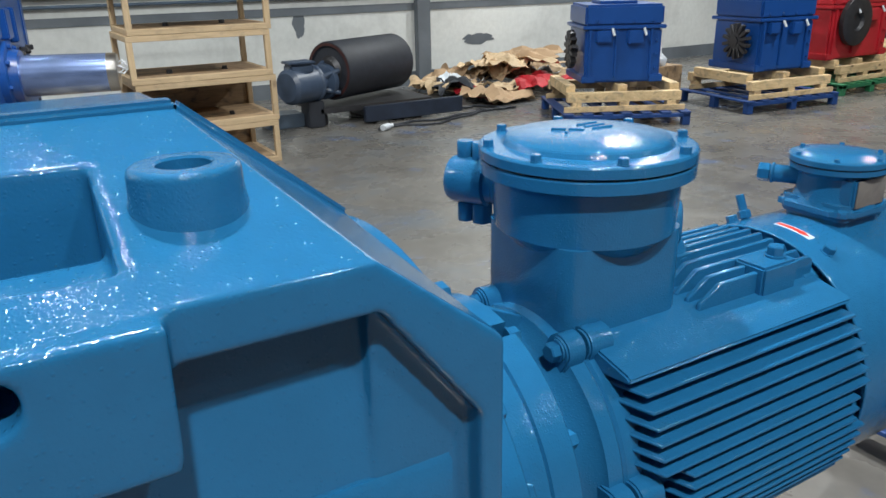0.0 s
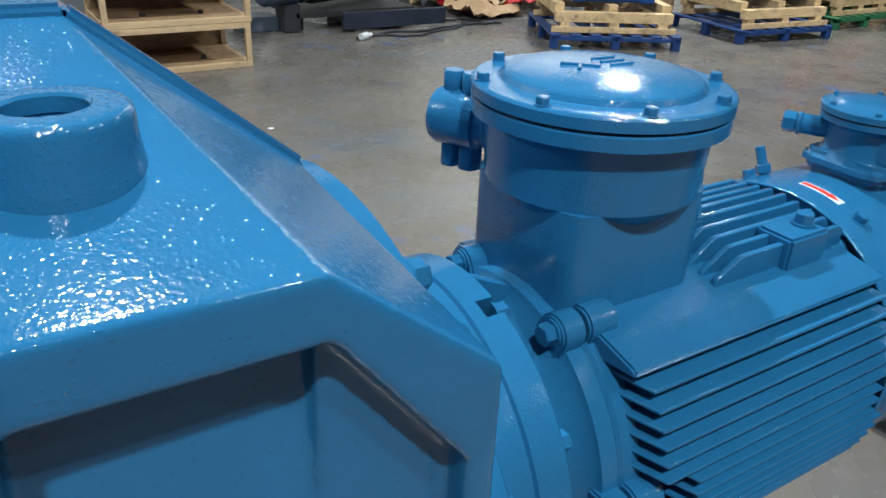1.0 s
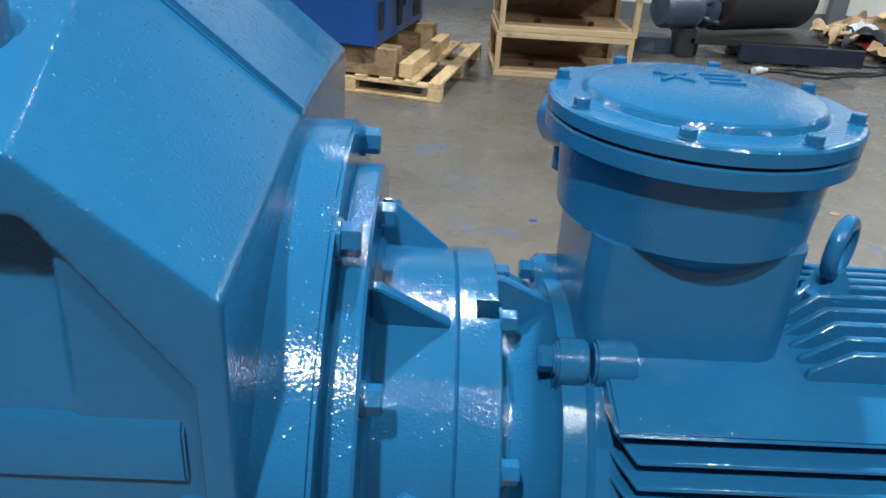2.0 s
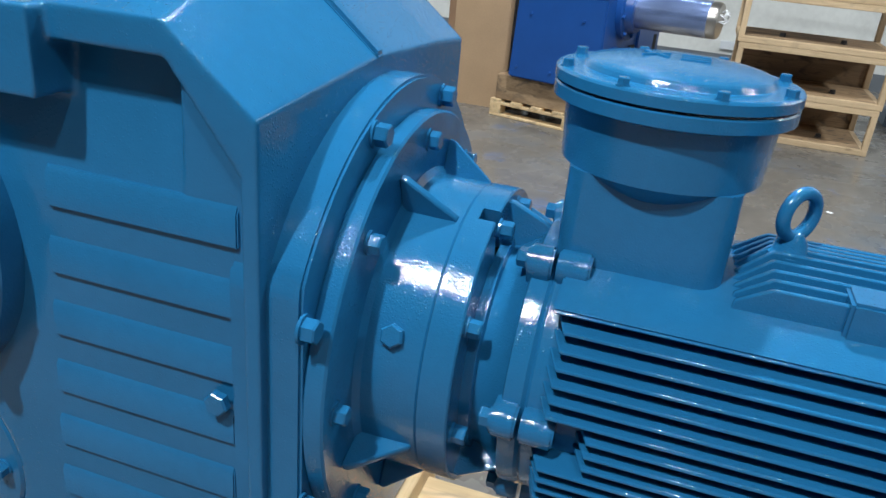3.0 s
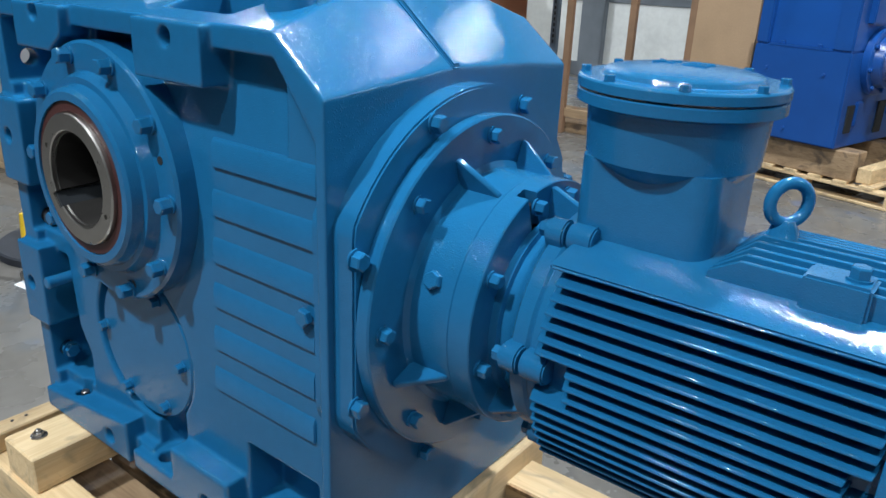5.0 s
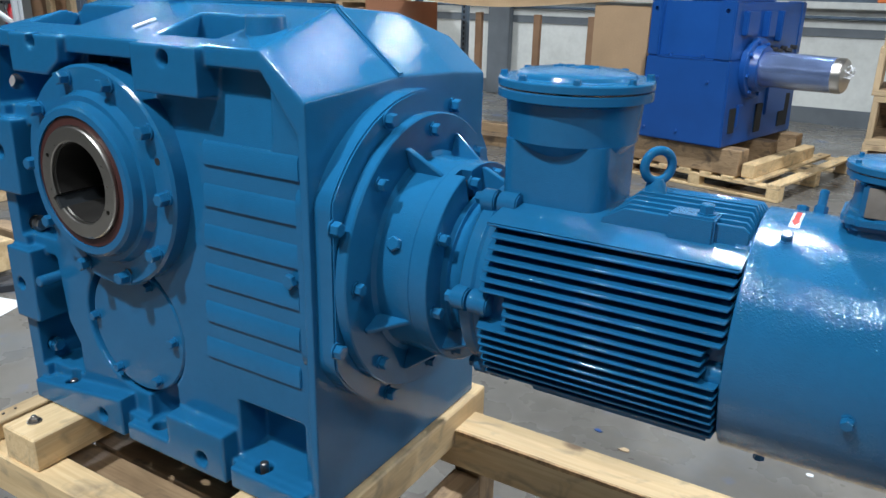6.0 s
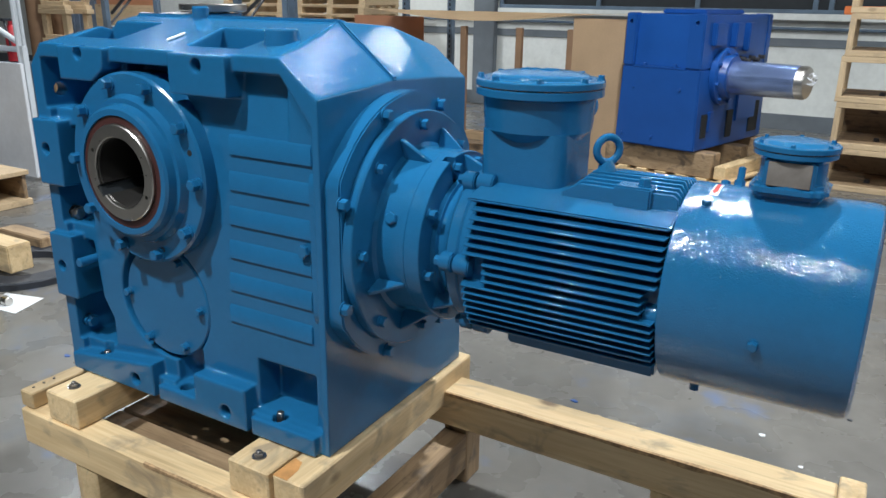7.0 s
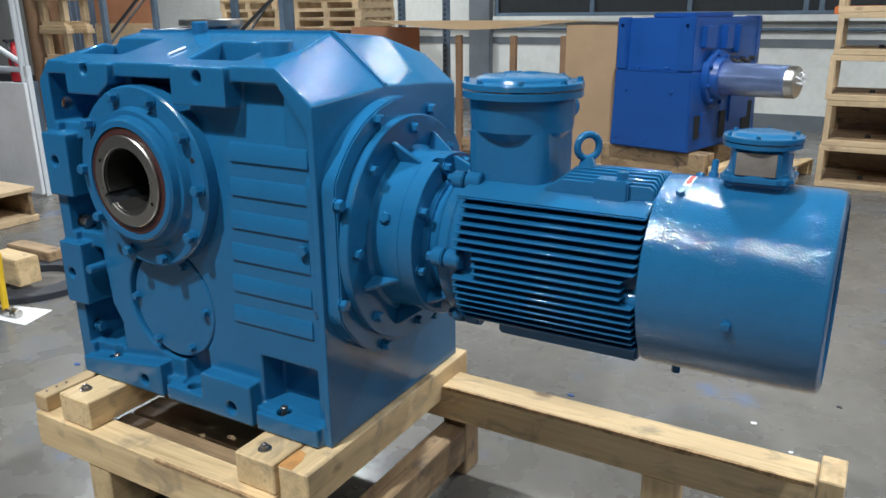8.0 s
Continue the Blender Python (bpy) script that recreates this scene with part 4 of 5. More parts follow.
# ---- pallets ----
def wooden_pallet(x, y, w, d, rz, label, mat_=pine, h=0.14, group=""):
    p = thing("wooden_pallet", (x, y, 0), label, "pallet", group)
    made = []
    for py in (-d / 2 + 0.05, 0, d / 2 - 0.05):
        made.append(("base_board", (-w / 2, w / 2, py - 0.05, py + 0.05, 0.001, 0.022)))
        made.append(("stringer_board", (-w / 2, w / 2, py - 0.05, py + 0.05, h - 0.044, h - 0.022)))
        for px in (-w / 2 + 0.05, 0, w / 2 - 0.05):
            made.append(("spacer", (px - 0.05, px + 0.05, py - 0.05, py + 0.05, 0.022, h - 0.044)))
    n = max(5, int(w / 0.16))
    for k in range(n):
        px = -w / 2 + 0.05 + k * (w - 0.1) / (n - 1)
        made.append(("deck_board", (px - 0.05, px + 0.05, -d / 2, d / 2, h - 0.022, h)))
    turn = Matrix.Translation((x, y, 0)) @ Matrix.Rotation(rz, 4, "Z")
    for name, b in made:
        bm = box(bmesh.new(), *b, 0.003, 1)
        bmesh.ops.transform(bm, matrix=turn, verts=bm.verts)
        part(name, bm, mat_, p)
    return p


pal = wooden_pallet(-0.37, 6.05, 1.42, 1.60, 0.0, "worn pine pallet under the royal blue gearbox", pine)
sup = thing("support_timbers", (-0.5, 5.9, 0.141), "oily dark timbers between gearbox and pallet", "timber")
for y0, y1 in ((5.27, 5.45), (5.85, 6.0), (6.40, 6.55)):
    part("timber", box(bmesh.new(), -1.05, -0.02, y0, y1, 0.141, 0.346, 0.006, 1), old_wood, sup)
part("timber", box(bmesh.new(), 0.0, 0.10, 5.30, 6.55, 0.141, 0.25, 0.006, 1), pine, sup, "pale pine timber")

TURN = Matrix.Translation((-0.265, 5.21, 0)) @ Matrix.Rotation(radians(-14), 4, "Z") @ Matrix.Translation((0.17, -5.21, 0))
for ob_ in (bg, pal, sup):
    moved(ob_, TURN)

# ---- stacked open crates ----
def open_crate(x0, x1, y0, y1, z0, z1, group="stacked open crates", label="pale wooden open frame crate in a stack"):
    p = thing("open_crate", ((x0 + x1) / 2, (y0 + y1) / 2, z0), label, "crate", group)
    t = 0.047
    for y in (y0, y1 - t):
        for z in (z0, z1 - t):
            part("rail", box(bmesh.new(), x0, x1, y, y + t, z, z + t, 0.003, 1), crate_wood, p)
        for x in (x0, x1 - t):
            part("post", box(bmesh.new(), x, x + t, y, y + t, z0 + t, z1 - t, 0.003, 1), crate_wood, p)
    for x in (x0, x1 - t):
        for z in (z0, z1 - t):
            part("side_rail", box(bmesh.new(), x, x + t, y0 + t, y1 - t, z, z + t, 0.003, 1), crate_wood, p)
    part("base_board", box(bmesh.new(), x0 + t, x1 - t, y0 + t, y1 - t, z0 + 0.01, z0 + 0.048, 0.0), old_wood, p)
    if z0 < 0.5:
        part("back_board", box(bmesh.new(), x0 + t, x1 - t, y1 - 0.020, y1 - 0.004, z0 + t, z1 - t, 0.0), old_wood, p, "dark stained back board")
    for k in (0.3, 0.7):
        b = bmesh.new()
        hex_head(b, (x0 + (x1 - x0) * k, y0 + 0.25, z0 + 0.048), (0, 0, 1), 0.025, 0.03)
        part("bolt", b, dark_steel, p)
    return p


LEVELS = (0.0, 0.373, 0.768, 1.150, 1.498, 1.880)
for k in range(5):
    dx = (0.0, 0.012, -0.008, 0.01, 0.0)[k]
    open_crate(0.700 + dx, 1.865 + dx, 6.08, 6.85, LEVELS[k], LEVELS[k + 1] - 0.003)
wb = thing("wooden_box", (-4.9, 1.7, 0), "low wooden box with an open front on the floor", "box")
for nm, b in (("top_board", (-5.6, -4.48, 1.50, 2.0, 0.235, 0.27)), ("base_board", (-5.6, -4.48, 1.50, 2.0, 0.0, 0.05)), ("side_board", (-5.59, -4.50, 1.505, 1.535, 0.05, 0.235)), ("side_board", (-5.6, -5.56, 1.54, 1.945, 0.05, 0.235)), ("back_board", (-5.555, -4.50, 1.95, 1.98, 0.05, 0.235))):
    part(nm, box(bmesh.new(), *b, 0.004, 1), crate_wood if nm != "back_board" else old_wood, wb)

# ---- cardboard covered frame ----
cb = thing("cardboard_enclosure", (-2.6, 6.1, 0), "brown cardboard covered frame with a sagging cardboard lid", "box frame")
part("panel", box(bmesh.new(), -1.575, -1.075, 5.70, 5.712, 0.0, 1.405, 0), cardboard, cb)
part("panel", box(bmesh.new(), -1.087, -1.075, 5.714, 6.6, 0.0, 1.405, 0), cardboard, cb)
part("panel", box(bmesh.new(), -4.75, -3.755, 6.55, 6.562, 0.0, 1.36, 0), plywood, cb)
for x in (-1.605, -2.14, -2.76, -4.18):
    part("post", box(bmesh.new(), x - 0.03, x + 0.03, 5.70, 5.76, 0.0, 1.30, 0.003, 1), brown_wrap, cb)
part("rail", box(bmesh.new(), -4.2, -1.09, 5.72, 5.76, 0.16, 0.24, 0.003, 1), old_wood, cb)
part("floor_board", box(bmesh.new(), -4.2, -1.2, 5.78, 6.6, 0.0, 0.10, 0.003, 1), old_wood, cb)
lid = bmesh.new()
NX = 28
top = []
for k in range(NX + 1):
    u = k / NX
    x = -4.12 + 3.06 * u
    sag = 0.10 * math.sin(math.pi * min(1, u * 1.05)) ** 1.5
    top.append([lid.verts.new((x, 5.66 - 0.02 * math.sin(u * 6), 1.445 + 0.022 * (1 - u) - sag)), lid.verts.new((x, 6.15, 1.442 - sag * 0.5)), lid.verts.new((x, 6.65, 1.432))])
for p, q in zip(top, top[1:]):
    for j in range(2):
        lid.faces.new((p[j], q[j], q[j + 1], p[j + 1]))
bmesh.ops.solidify(lid, geom=list(lid.faces), thickness=0.008)
part("lid", lid, tan_board, cb)

# slotted steel posts behind the cardboard frame
for px_, h_ in ((-4.23, 2.6), (-3.59, 2.6)):
    sp_ = thing("slotted_post", (px_, 6.9, 0), "grey perforated steel angle post", "post", "slotted posts")
    m = bmesh.new()
    prism(m, [(px_ - 0.035, 6.88), (px_ + 0.035, 6.88), (px_ + 0.035, 6.95), (px_ + 0.031, 6.95), (px_ + 0.031, 6.884), (px_ - 0.035, 6.884)], 0.0, h_, "z", 0)
    part("angle", m, grey_metal, sp_)
    for k in range(20):
        part("slot", box(bmesh.new(), px_ - 0.010, px_ + 0.010, 6.8775, 6.8797, 0.70 + 0.06 * k, 0.735 + 0.06 * k, 0), black_gap, sp_)

# ---- wall fittings ----
win = structure("window_1", box(bmesh.new(), -4.2, 5.0, WALL_Y - 0.012, WALL_Y - 0.004, 1.47, 2.9, 0), black_gap, "dark hall window with pale frame bars", "window")
for x in (-4.17, -2.66, -1.30, 0.12, 0.30, 1.75, 1.95, 3.4, 4.97):
    part("window_frame", box(bmesh.new(), x - 0.03, x + 0.03, WALL_Y - 0.05, WALL_Y - 0.013, 1.47, 2.9, 0.004, 1), grey_metal, win)
part("window_frame", box(bmesh.new(), -4.2, 5.0, WALL_Y - 0.055, WALL_Y - 0.013, 1.452, 1.50, 0.004, 1), grey_metal, win)
m = bmesh.new()
box(m, 0.45, 1.45, WALL_Y - 0.105, WALL_Y - 0.065, 1.452, 1.55, 0.01)
single("orange_strip", m, orange_mat, "orange plastic strip lying on the window ledge", "strip", at=(0.95, WALL_Y - 0.08, 1.51))
structure("window_sill", box(bmesh.new(), -4.2, 5.0, WALL_Y - 0.11, WALL_Y - 0.002, 1.37, 1.451, 0.006), plaster, "white window ledge along the wall", "sill")
structure("trim", box(bmesh.new(), -9, 14, WALL_Y - 0.014, WALL_Y - 0.003, 1.05, 1.15, 0), grey_skirt, "grey painted band on the wall", "trim")
m = bmesh.new()
tube(m, [(-9, WALL_Y - 0.05, 1.27), (14, WALL_Y - 0.05, 1.27)], 0.02, 10)
single("conduit_pipe", m, grey_metal, "thin grey conduit running along the wall", "pipe", kind="structure")
structure("pillar", box(bmesh.new(), -4.6, -4.24, WALL_Y - 0.12, WALL_Y - 0.001, 0, 7.4, 0.01), grey_skirt, "dark grey wall pillar", "pillar")
structure("pillar_1", box(bmesh.new(), 5.14, 5.36, WALL_Y - 0.10, WALL_Y - 0.001, 0, 7.4, 0.01), grey_skirt, "dark stained pillar on the wall", "pillar")
single("socket_box", box(bmesh.new(), 0.66, 0.86, WALL_Y - 0.05, WALL_Y - 0.003, 0.26, 0.36, 0.006), white_sheet, "small white socket box on the wall", "socket", at=(0.76, WALL_Y, 0.31))


def blob_patch(name, cx, cz, w, h, mat_, label, seed):
    rnd = random.Random(seed)
    bm = bmesh.new()
    pts = [(cx + w * (0.6 + 0.4 * rnd.random()) * math.cos(k * math.tau / 22), cz + h * (0.5 + 0.5 * rnd.random()) * math.sin(k * math.tau / 22)) for k in range(22)]
    prism(bm, pts, WALL_Y - 0.004, WALL_Y - 0.002, "y", 0)
    return structure(name, bm, mat_, label, "stain")


blob_patch("wall_stain", 6.25, 0.60, 0.34, 0.10, grey_skirt, "black smear on the white wall", 3)
blob_patch("wall_stain_1", 3.4, 0.95, 0.10, 0.20, grey_skirt, "grey scuff on the white wall", 5)

# ---- drum pulley with grey motor on a low dolly ----
drum = thing("drum_pulley", (3.5, 7.8, 0.25), "black rubber lagged conveyor drum on a low dolly", "drum")
da, db = Vector((2.98, 7.55, 0.56)), Vector((4.02, 8.02, 0.56))
ax_d = (db - da).normalized()
L = (db - da).length
m = bmesh.new()
lathe(m, [(0.02, 0.25), (0.0, 0.275), (0.0, 0.31), (0.02, 0.318), (L - 0.02, 0.318), (L, 0.31), (L, 0.27), (L - 0.02, 0.25)], da, ax_d, 56)
part("shell", m, rubber, drum)
m = bmesh.new()
lathe(m, [(-0.004, 0.272), (-0.004, 0.300), (0.012, 0.300), (0.012, 0.272)], da, ax_d, 56, closed=True)
part("rim", m, red_seal, drum, "red brown rim")
m = bmesh.new()
lathe(m, [(-0.02, 0.12), (0.05, 0.2), (0.05, 0)], da, ax_d, 32)
part("end_disc", m, dark_steel, drum)
gm = thing("grey_gear_motor", (2.6, 7.4, 0.2), "dark blue grey gear motor on the drum shaft", "motor")
m = bmesh.new()
lathe(m, [(-0.66, 0), (-0.66, 0.15), (-0.62, 0.185), (-0.30, 0.185), (-0.28, 0.20), (-0.26, 0.20), (-0.24, 0.13), (-0.14, 0.12), (-0.12, 0.19), (-0.05, 0.19), (-0.03, 0.10), (0.0, 0.10)], da - Vector((0, 0, 0.10)), ax_d, 40)
part("body", m, motor_grey, gm)
m = bmesh.new()
c = da + ax_d * -0.46
box(m, c.x - 0.13, c.x + 0.13, c.y - 0.11, c.y + 0.11, c.z + 0.03, c.z + 0.13, 0.02)
box(m, c.x - 0.15, c.x + 0.15, c.y - 0.13, c.y + 0.13, c.z + 0.13, c.z + 0.155, 0.01)
part("terminal_box", m, motor_grey, gm)
m = bmesh.new()
for k in range(5):
    a = math.tau * k / 5
    tube(m, [da + ax_d * -0.20 + Vector((0.12 * math.cos(a) * -ax_d.y, 0.12 * math.cos(a) * ax_d.x, 0.12 * math.sin(a) - 0.10)), da + ax_d * -0.02 + Vector((0.2 * math.cos(a) * -ax_d.y, 0.2 * math.cos(a) * ax_d.x, 0.2 * math.sin(a) - 0.10))], 0.03, 8)
part("bracket", m, motor_grey, gm)
dl = thing("low_dolly", (3.3, 7.6, 0), "low dark steel dolly under the drum", "dolly")
part("deck", box(bmesh.new(), 2.75, 4.15, 7.30, 8.1, 0.14, 0.20, 0.006), dark_steel, dl)
for x in (2.85, 3.45, 4.05):
    part("cradle", box(bmesh.new(), x - 0.04, x + 0.04, 7.45, 8.05, 0.0, 0.14, 0.005), dark_steel, dl)
part("saddle", box(bmesh.new(), 2.62, 2.80, 7.30, 7.55, 0.0, 0.28, 0.01), rubber, dl)
part("side_plate", box(bmesh.new(), 3.2, 4.45, 7.12, 7.18, 0.03, 0.20, 0.006), navy_sheet, dl)
part("plank", box(bmesh.new(), 3.3, 4.3, 7.20, 7.29, 0.14, 0.17, 0.004), old_wood, dl)
single("grey_block", box(bmesh.new(), 2.22, 2.62, 7.45, 7.75, 0.0, 0.15, 0.01), grey_metal, "blue grey block on the floor under the motor", "block", at=(2.42, 7.6, 0))


def floor_cable(pts, r, mat_, label):
    bm = bmesh.new()
    fine = []
    for p, q in zip(pts, pts[1:]):
        for k in range(8):
            u = k / 8
            fine.append((p[0] + (q[0] - p[0]) * u + 0.03 * math.sin(9 * (p[0] + u)), p[1] + (q[1] - p[1]) * u + 0.03 * math.cos(7 * (p[1] + u)), r + 0.002))
    tube(bm, fine, r, 6)
    return single("cable", bm, mat_, label, "cable")


floor_cable([(3.2, 6.8), (3.6, 6.95), (4.1, 6.9), (4.7, 7.1), (5.1, 7.0), (4.8, 7.4), (4.3, 7.3)], 0.014, rubber, "black power cable lying on the floor")
floor_cable([(3.3, 6.85), (3.9, 6.72), (4.5, 6.95), (5.3, 7.2)], 0.012, rubber, "black power cable lying on the floor")
m = bmesh.new()
rod(m, (3.20, 6.72, 0.035), (3.30, 6.78, 0.035), 0.035, 16, 0.006)
rod(m, (3.30, 6.78, 0.035), (3.36, 6.80, 0.035), 0.02, 12, 0.003)
single("cable_plug", m, white_sheet, "white cable plug on the floor", "plug", at=(3.25, 6.75, 0))

# ---- rubbish heap by the wall ----
rnd = random.Random(11)
HEAP = ((crate_wood, "crumpled beige packing sheet on the heap"), (cardboard, "bent brown cardboard on the heap"), (white_sheet, "crumpled white plastic on the heap"), (red_paint, "red plastic scrap on the heap"), (rubber, "black plastic sack on the heap"))
for k in range(26):
    hx, hy = 5.0 + 1.9 * rnd.random(), 7.5 + 1.4 * rnd.random()
    hz = 0.04 + 0.5 * max(0.0, 1 - abs(hx - 6.2) / 1.2) * (0.3 + 0.7 * rnd.random()) * min(1, (hy - 7.2))
    mt, lb = HEAP[(0, 1, 0, 4, 1, 0, 2, 4, 3, 1)[k % 10]]
    bm = bmesh.new()
    bmesh.ops.create_grid(bm, x_segments=14, y_segments=12, size=1.0)
    off = Vector((k * 3.1, k, 0))
    sx, sy, sz = 0.20 + 0.26 * rnd.random(), 0.16 + 0.22 * rnd.random(), 0.10 + 0.14 * rnd.random()
    for v in bm.verts:
        q = v.co * 1.3 + off
        fold = abs(noise.noise(q)) + 0.3 * abs(noise.noise(q * 2.3)) + 0.1 * noise.noise(q * 5)
        edge = 1 + 0.25 * noise.noise(q * 1.7 + Vector((5, 5, 5)))
        v.co = Vector((v.co.x * sx * edge, v.co.y * sy * edge, fold * 1.1 * sz - 0.12 * v.co.length_squared * sz))
    bmesh.ops.solidify(bm, geom=list(bm.faces), thickness=0.006)
    bmesh.ops.transform(bm, matrix=Matrix.Rotation(rnd.random() * 6, 4, "Z") @ Matrix.Rotation((rnd.random() - 0.5) * 0.9, 4, "X"), verts=bm.verts)
    low_z = min(v.co.z for v in bm.verts)
    bmesh.ops.translate(bm, vec=(hx, hy, max(0.002 - low_z, hz)), verts=bm.verts)
    single("scrap_sheet", bm, mt, lb, "scrap", "rubbish heap by the wall", at=(hx, hy, hz), smooth=20)


# ---- machines on blue pallets ----
def metal_pallet(x, y, w, d, rz, mat_, label, group):
    p = thing("metal_pallet", (x, y, 0), label, "pallet", group)
    turn = Matrix.Translation((x, y, 0)) @ Matrix.Rotation(rz, 4, "Z")

    def add(name, b, mt=mat_):
        bm = box(bmesh.new(), *b, 0.004, 1)
        bmesh.ops.transform(bm, matrix=turn, verts=bm.verts)
        part(name, bm, mt, p)

    for k in range(7):
        px = -w / 2 + 0.05 + k * (w - 0.1) / 6
        add("deck_slat", (px - 0.055, px + 0.055, -d / 2, d / 2, 0.125, 0.145))
    for py in (-d / 2 + 0.03, d / 2 - 0.03):
        add("edge_rail", (-w / 2, w / 2, py - 0.03, py + 0.03, 0.085, 0.125))
    for px in (-w / 2 + 0.04, 0, w / 2 - 0.04):
        for py in (-d / 2 + 0.04, 0, d / 2 - 0.04):
            add("foot", (px - 0.04, px + 0.04, py - 0.04, py + 0.04, 0.0, 0.125))
    return p


def timber_cradle(x, y, w, d, rz, z0, label, group):
    p = thing("timber_cradle", (x, y, z0), label, "skid", group)
    turn = Matrix.Translation((x, y, z0)) @ Matrix.Rotation(rz, 4, "Z")

    def add(name, b):
        bm = box(bmesh.new(), *b, 0.004, 1)
        bmesh.ops.transform(bm, matrix=turn, verts=bm.verts)
        part(name, bm, pine, p)

    for py in (-d / 2, d / 2 - 0.09):
        add("long_sill", (-w / 2, w / 2, py, py + 0.09, 0.10, 0.20))
        for px in (-w / 2 + 0.05, -0.05, w / 2 - 0.15):
            add("spacer", (px, px + 0.10, py, py + 0.09, 0.0, 0.10))
        add("base_sill", (-w / 2 - 0.04, w / 2 + 0.04, py - 0.02, py + 0.0, 0.0, 0.06))
    for px in (-w / 2, w / 2 - 0.10):
        add("cross_beam", (px, px + 0.10, -d / 2 + 0.1, d / 2 - 0.1, 0.16, 0.27))
    add("cross_beam", (-0.05, 0.05, -d / 2 + 0.1, d / 2 - 0.1, 0.16, 0.26))
    return p


def boxed_machine(name, x, y, z0, rz, mat_, label, category, size=(0.82, 0.72, 0.80), fan=True, group=""):
    p = thing(name, (x, y, z0), label, category, group)
    turn = Matrix.Translation((x, y, z0)) @ Matrix.Rotation(rz, 4, "Z")
    w, d, h = size

    def add(nm, bm, mt=mat_, lb=""):
        bmesh.ops.transform(bm, matrix=turn, verts=bm.verts)
        return part(nm, bm, mt, p, lb)

    m = bmesh.new()
    box(m, -w / 2, w / 2, -d / 2, d / 2, 0.001, h * 0.70, 0.02)
    box(m, -w / 2 - 0.03, -w / 2 + 0.12, -d / 2 - 0.02, d / 2 + 0.02, 0.0, 0.08, 0.01)
    box(m, w / 2 - 0.12, w / 2 + 0.03, -d / 2 - 0.02, d / 2 + 0.02, 0.0, 0.08, 0.01)
    add("housing", m)
    m = bmesh.new()
    box(m, -w / 2 - 0.035, w / 2 + 0.035, -d / 2 - 0.03, d / 2 + 0.03, h * 0.69, h * 0.74, 0.008)
    box(m, -w / 2 - 0.01, w / 2 + 0.01, -d / 2 - 0.01, d / 2 + 0.01, h * 0.73, h, 0.025)
    add("upper_housing", m)
    for px in (-0.44, -0.10, 0.36):
        m = bmesh.new()
        box(m, px * w - 0.014, px * w + 0.014, -d / 2 - 0.026, -d / 2 + 0.01, 0.06, h * 0.69, 0.005)
        add("rib", m)
    for px, z0_, z1_, dz in ((-0.27, 0.52, 0.68, 0.055), (0.14, 0.50, 0.68, 0.060)):
        m = bmesh.new()
        box(m, (px - 0.10) * w, (px + 0.10) * w, -d / 2 - dz, -d / 2 + 0.01, z0_ * h, z1_ * h, 0.012)
        add("side_cover", m)
        m = bmesh.new()
        rod(m, ((px + 0.09) * w, -d / 2 - dz - 0.02, z1_ * h + 0.02), ((px + 0.11) * w, -d / 2 - dz - 0.05, z1_ * h - 0.05), 0.014, 10)
        add("pale_tag", m, white_sheet, "white tag strip")
    for pz in (0.18, 0.36, 0.54):
        m = bmesh.new()
        hex_head(m, (0.43 * w, -d / 2 - 0.001, pz * h), (0, -1, 0), 0.016, 0.02, False)
        add("bolt", m)
    m = bmesh.new()
    box(m, -0.28 * w, 0.22 * w, -d * 0.28, d * 0.28, h, h + 0.03, 0.01)
    add("top_cover", m)
    for px in (-0.36, -0.12, 0.12, 0.36):
        m = bmesh.new()
        hex_head(m, (px * w, -d / 2 - 0.005, h * 0.78), (0, 0, 1), 0.018, 0.025)
        add("bolt", m)
    if fan:
        m = bmesh.new()
        lathe(m, [(0, 0.05), (0.10, 0.05), (0.12, 0.03), (0.12, 0)], (-w / 2 - 0.14, -0.12, h * 0.42), (1, 0, 0), 20)
        lathe(m, [(0.03, 0.13), (0.045, 0.13), (0.045, 0.04), (0.03, 0.04)], (-w / 2 - 0.14, -0.12, h * 0.42), (1, 0, 0), 28, closed=True)
        wheel = add("fan_wheel", m, dark_steel, "dark steel fan wheel")
        for k in range(14):
            b = bmesh.new()
            box(b, -0.012, 0.05, -0.018, 0.018, 0.05, 0.20, 0.003, 1)
            bmesh.ops.transform(b, matrix=turn @ Matrix.Translation((-w / 2 - 0.12, -0.12, h * 0.42)) @ Matrix.Rotation(math.tau * k / 14, 4, "X"), verts=b.verts)
            part("blade", b, dark_steel, wheel)
        m = bmesh.new()
        lathe(m, [(0, 0.06), (0.10, 0.06), (0.11, 0.05), (0.11, 0.0)], (w / 2, 0.1, h * 0.5), (1, 0, 0), 24)
        add("shaft", m, steel, "wrapped steel shaft")
    return p


for (x, y, w, d, rz) in ((5.70, 5.96, 1.35, 1.25, radians(-27)), (7.72, 5.60, 1.40, 1.15, radians(-7))):
    metal_pallet(x, y, w, d, rz, blue_plastic, "blue painted steel pallet on the floor", "blue pallets")
    timber_cradle(x, y + 0.02, 1.22, 1.06, rz, 0.146, "pine timber cradle on a blue pallet", "pine cradles")
    boxed_machine("industrial_gearbox", x + 0.03, y + 0.05, 0.418, rz, royal, "royal blue gearbox with a dark fan wheel", "gearbox", group="gearboxes on pallets")
metal_pallet(9.55, 5.75, 1.3, 1.0, 0.0, green_paint, "green painted steel pallet on the floor", "")
timber_cradle(9.55, 5.8, 1.1, 0.85, 0.0, 0.146, "pine timber cradle on a green pallet", "pine cradles")
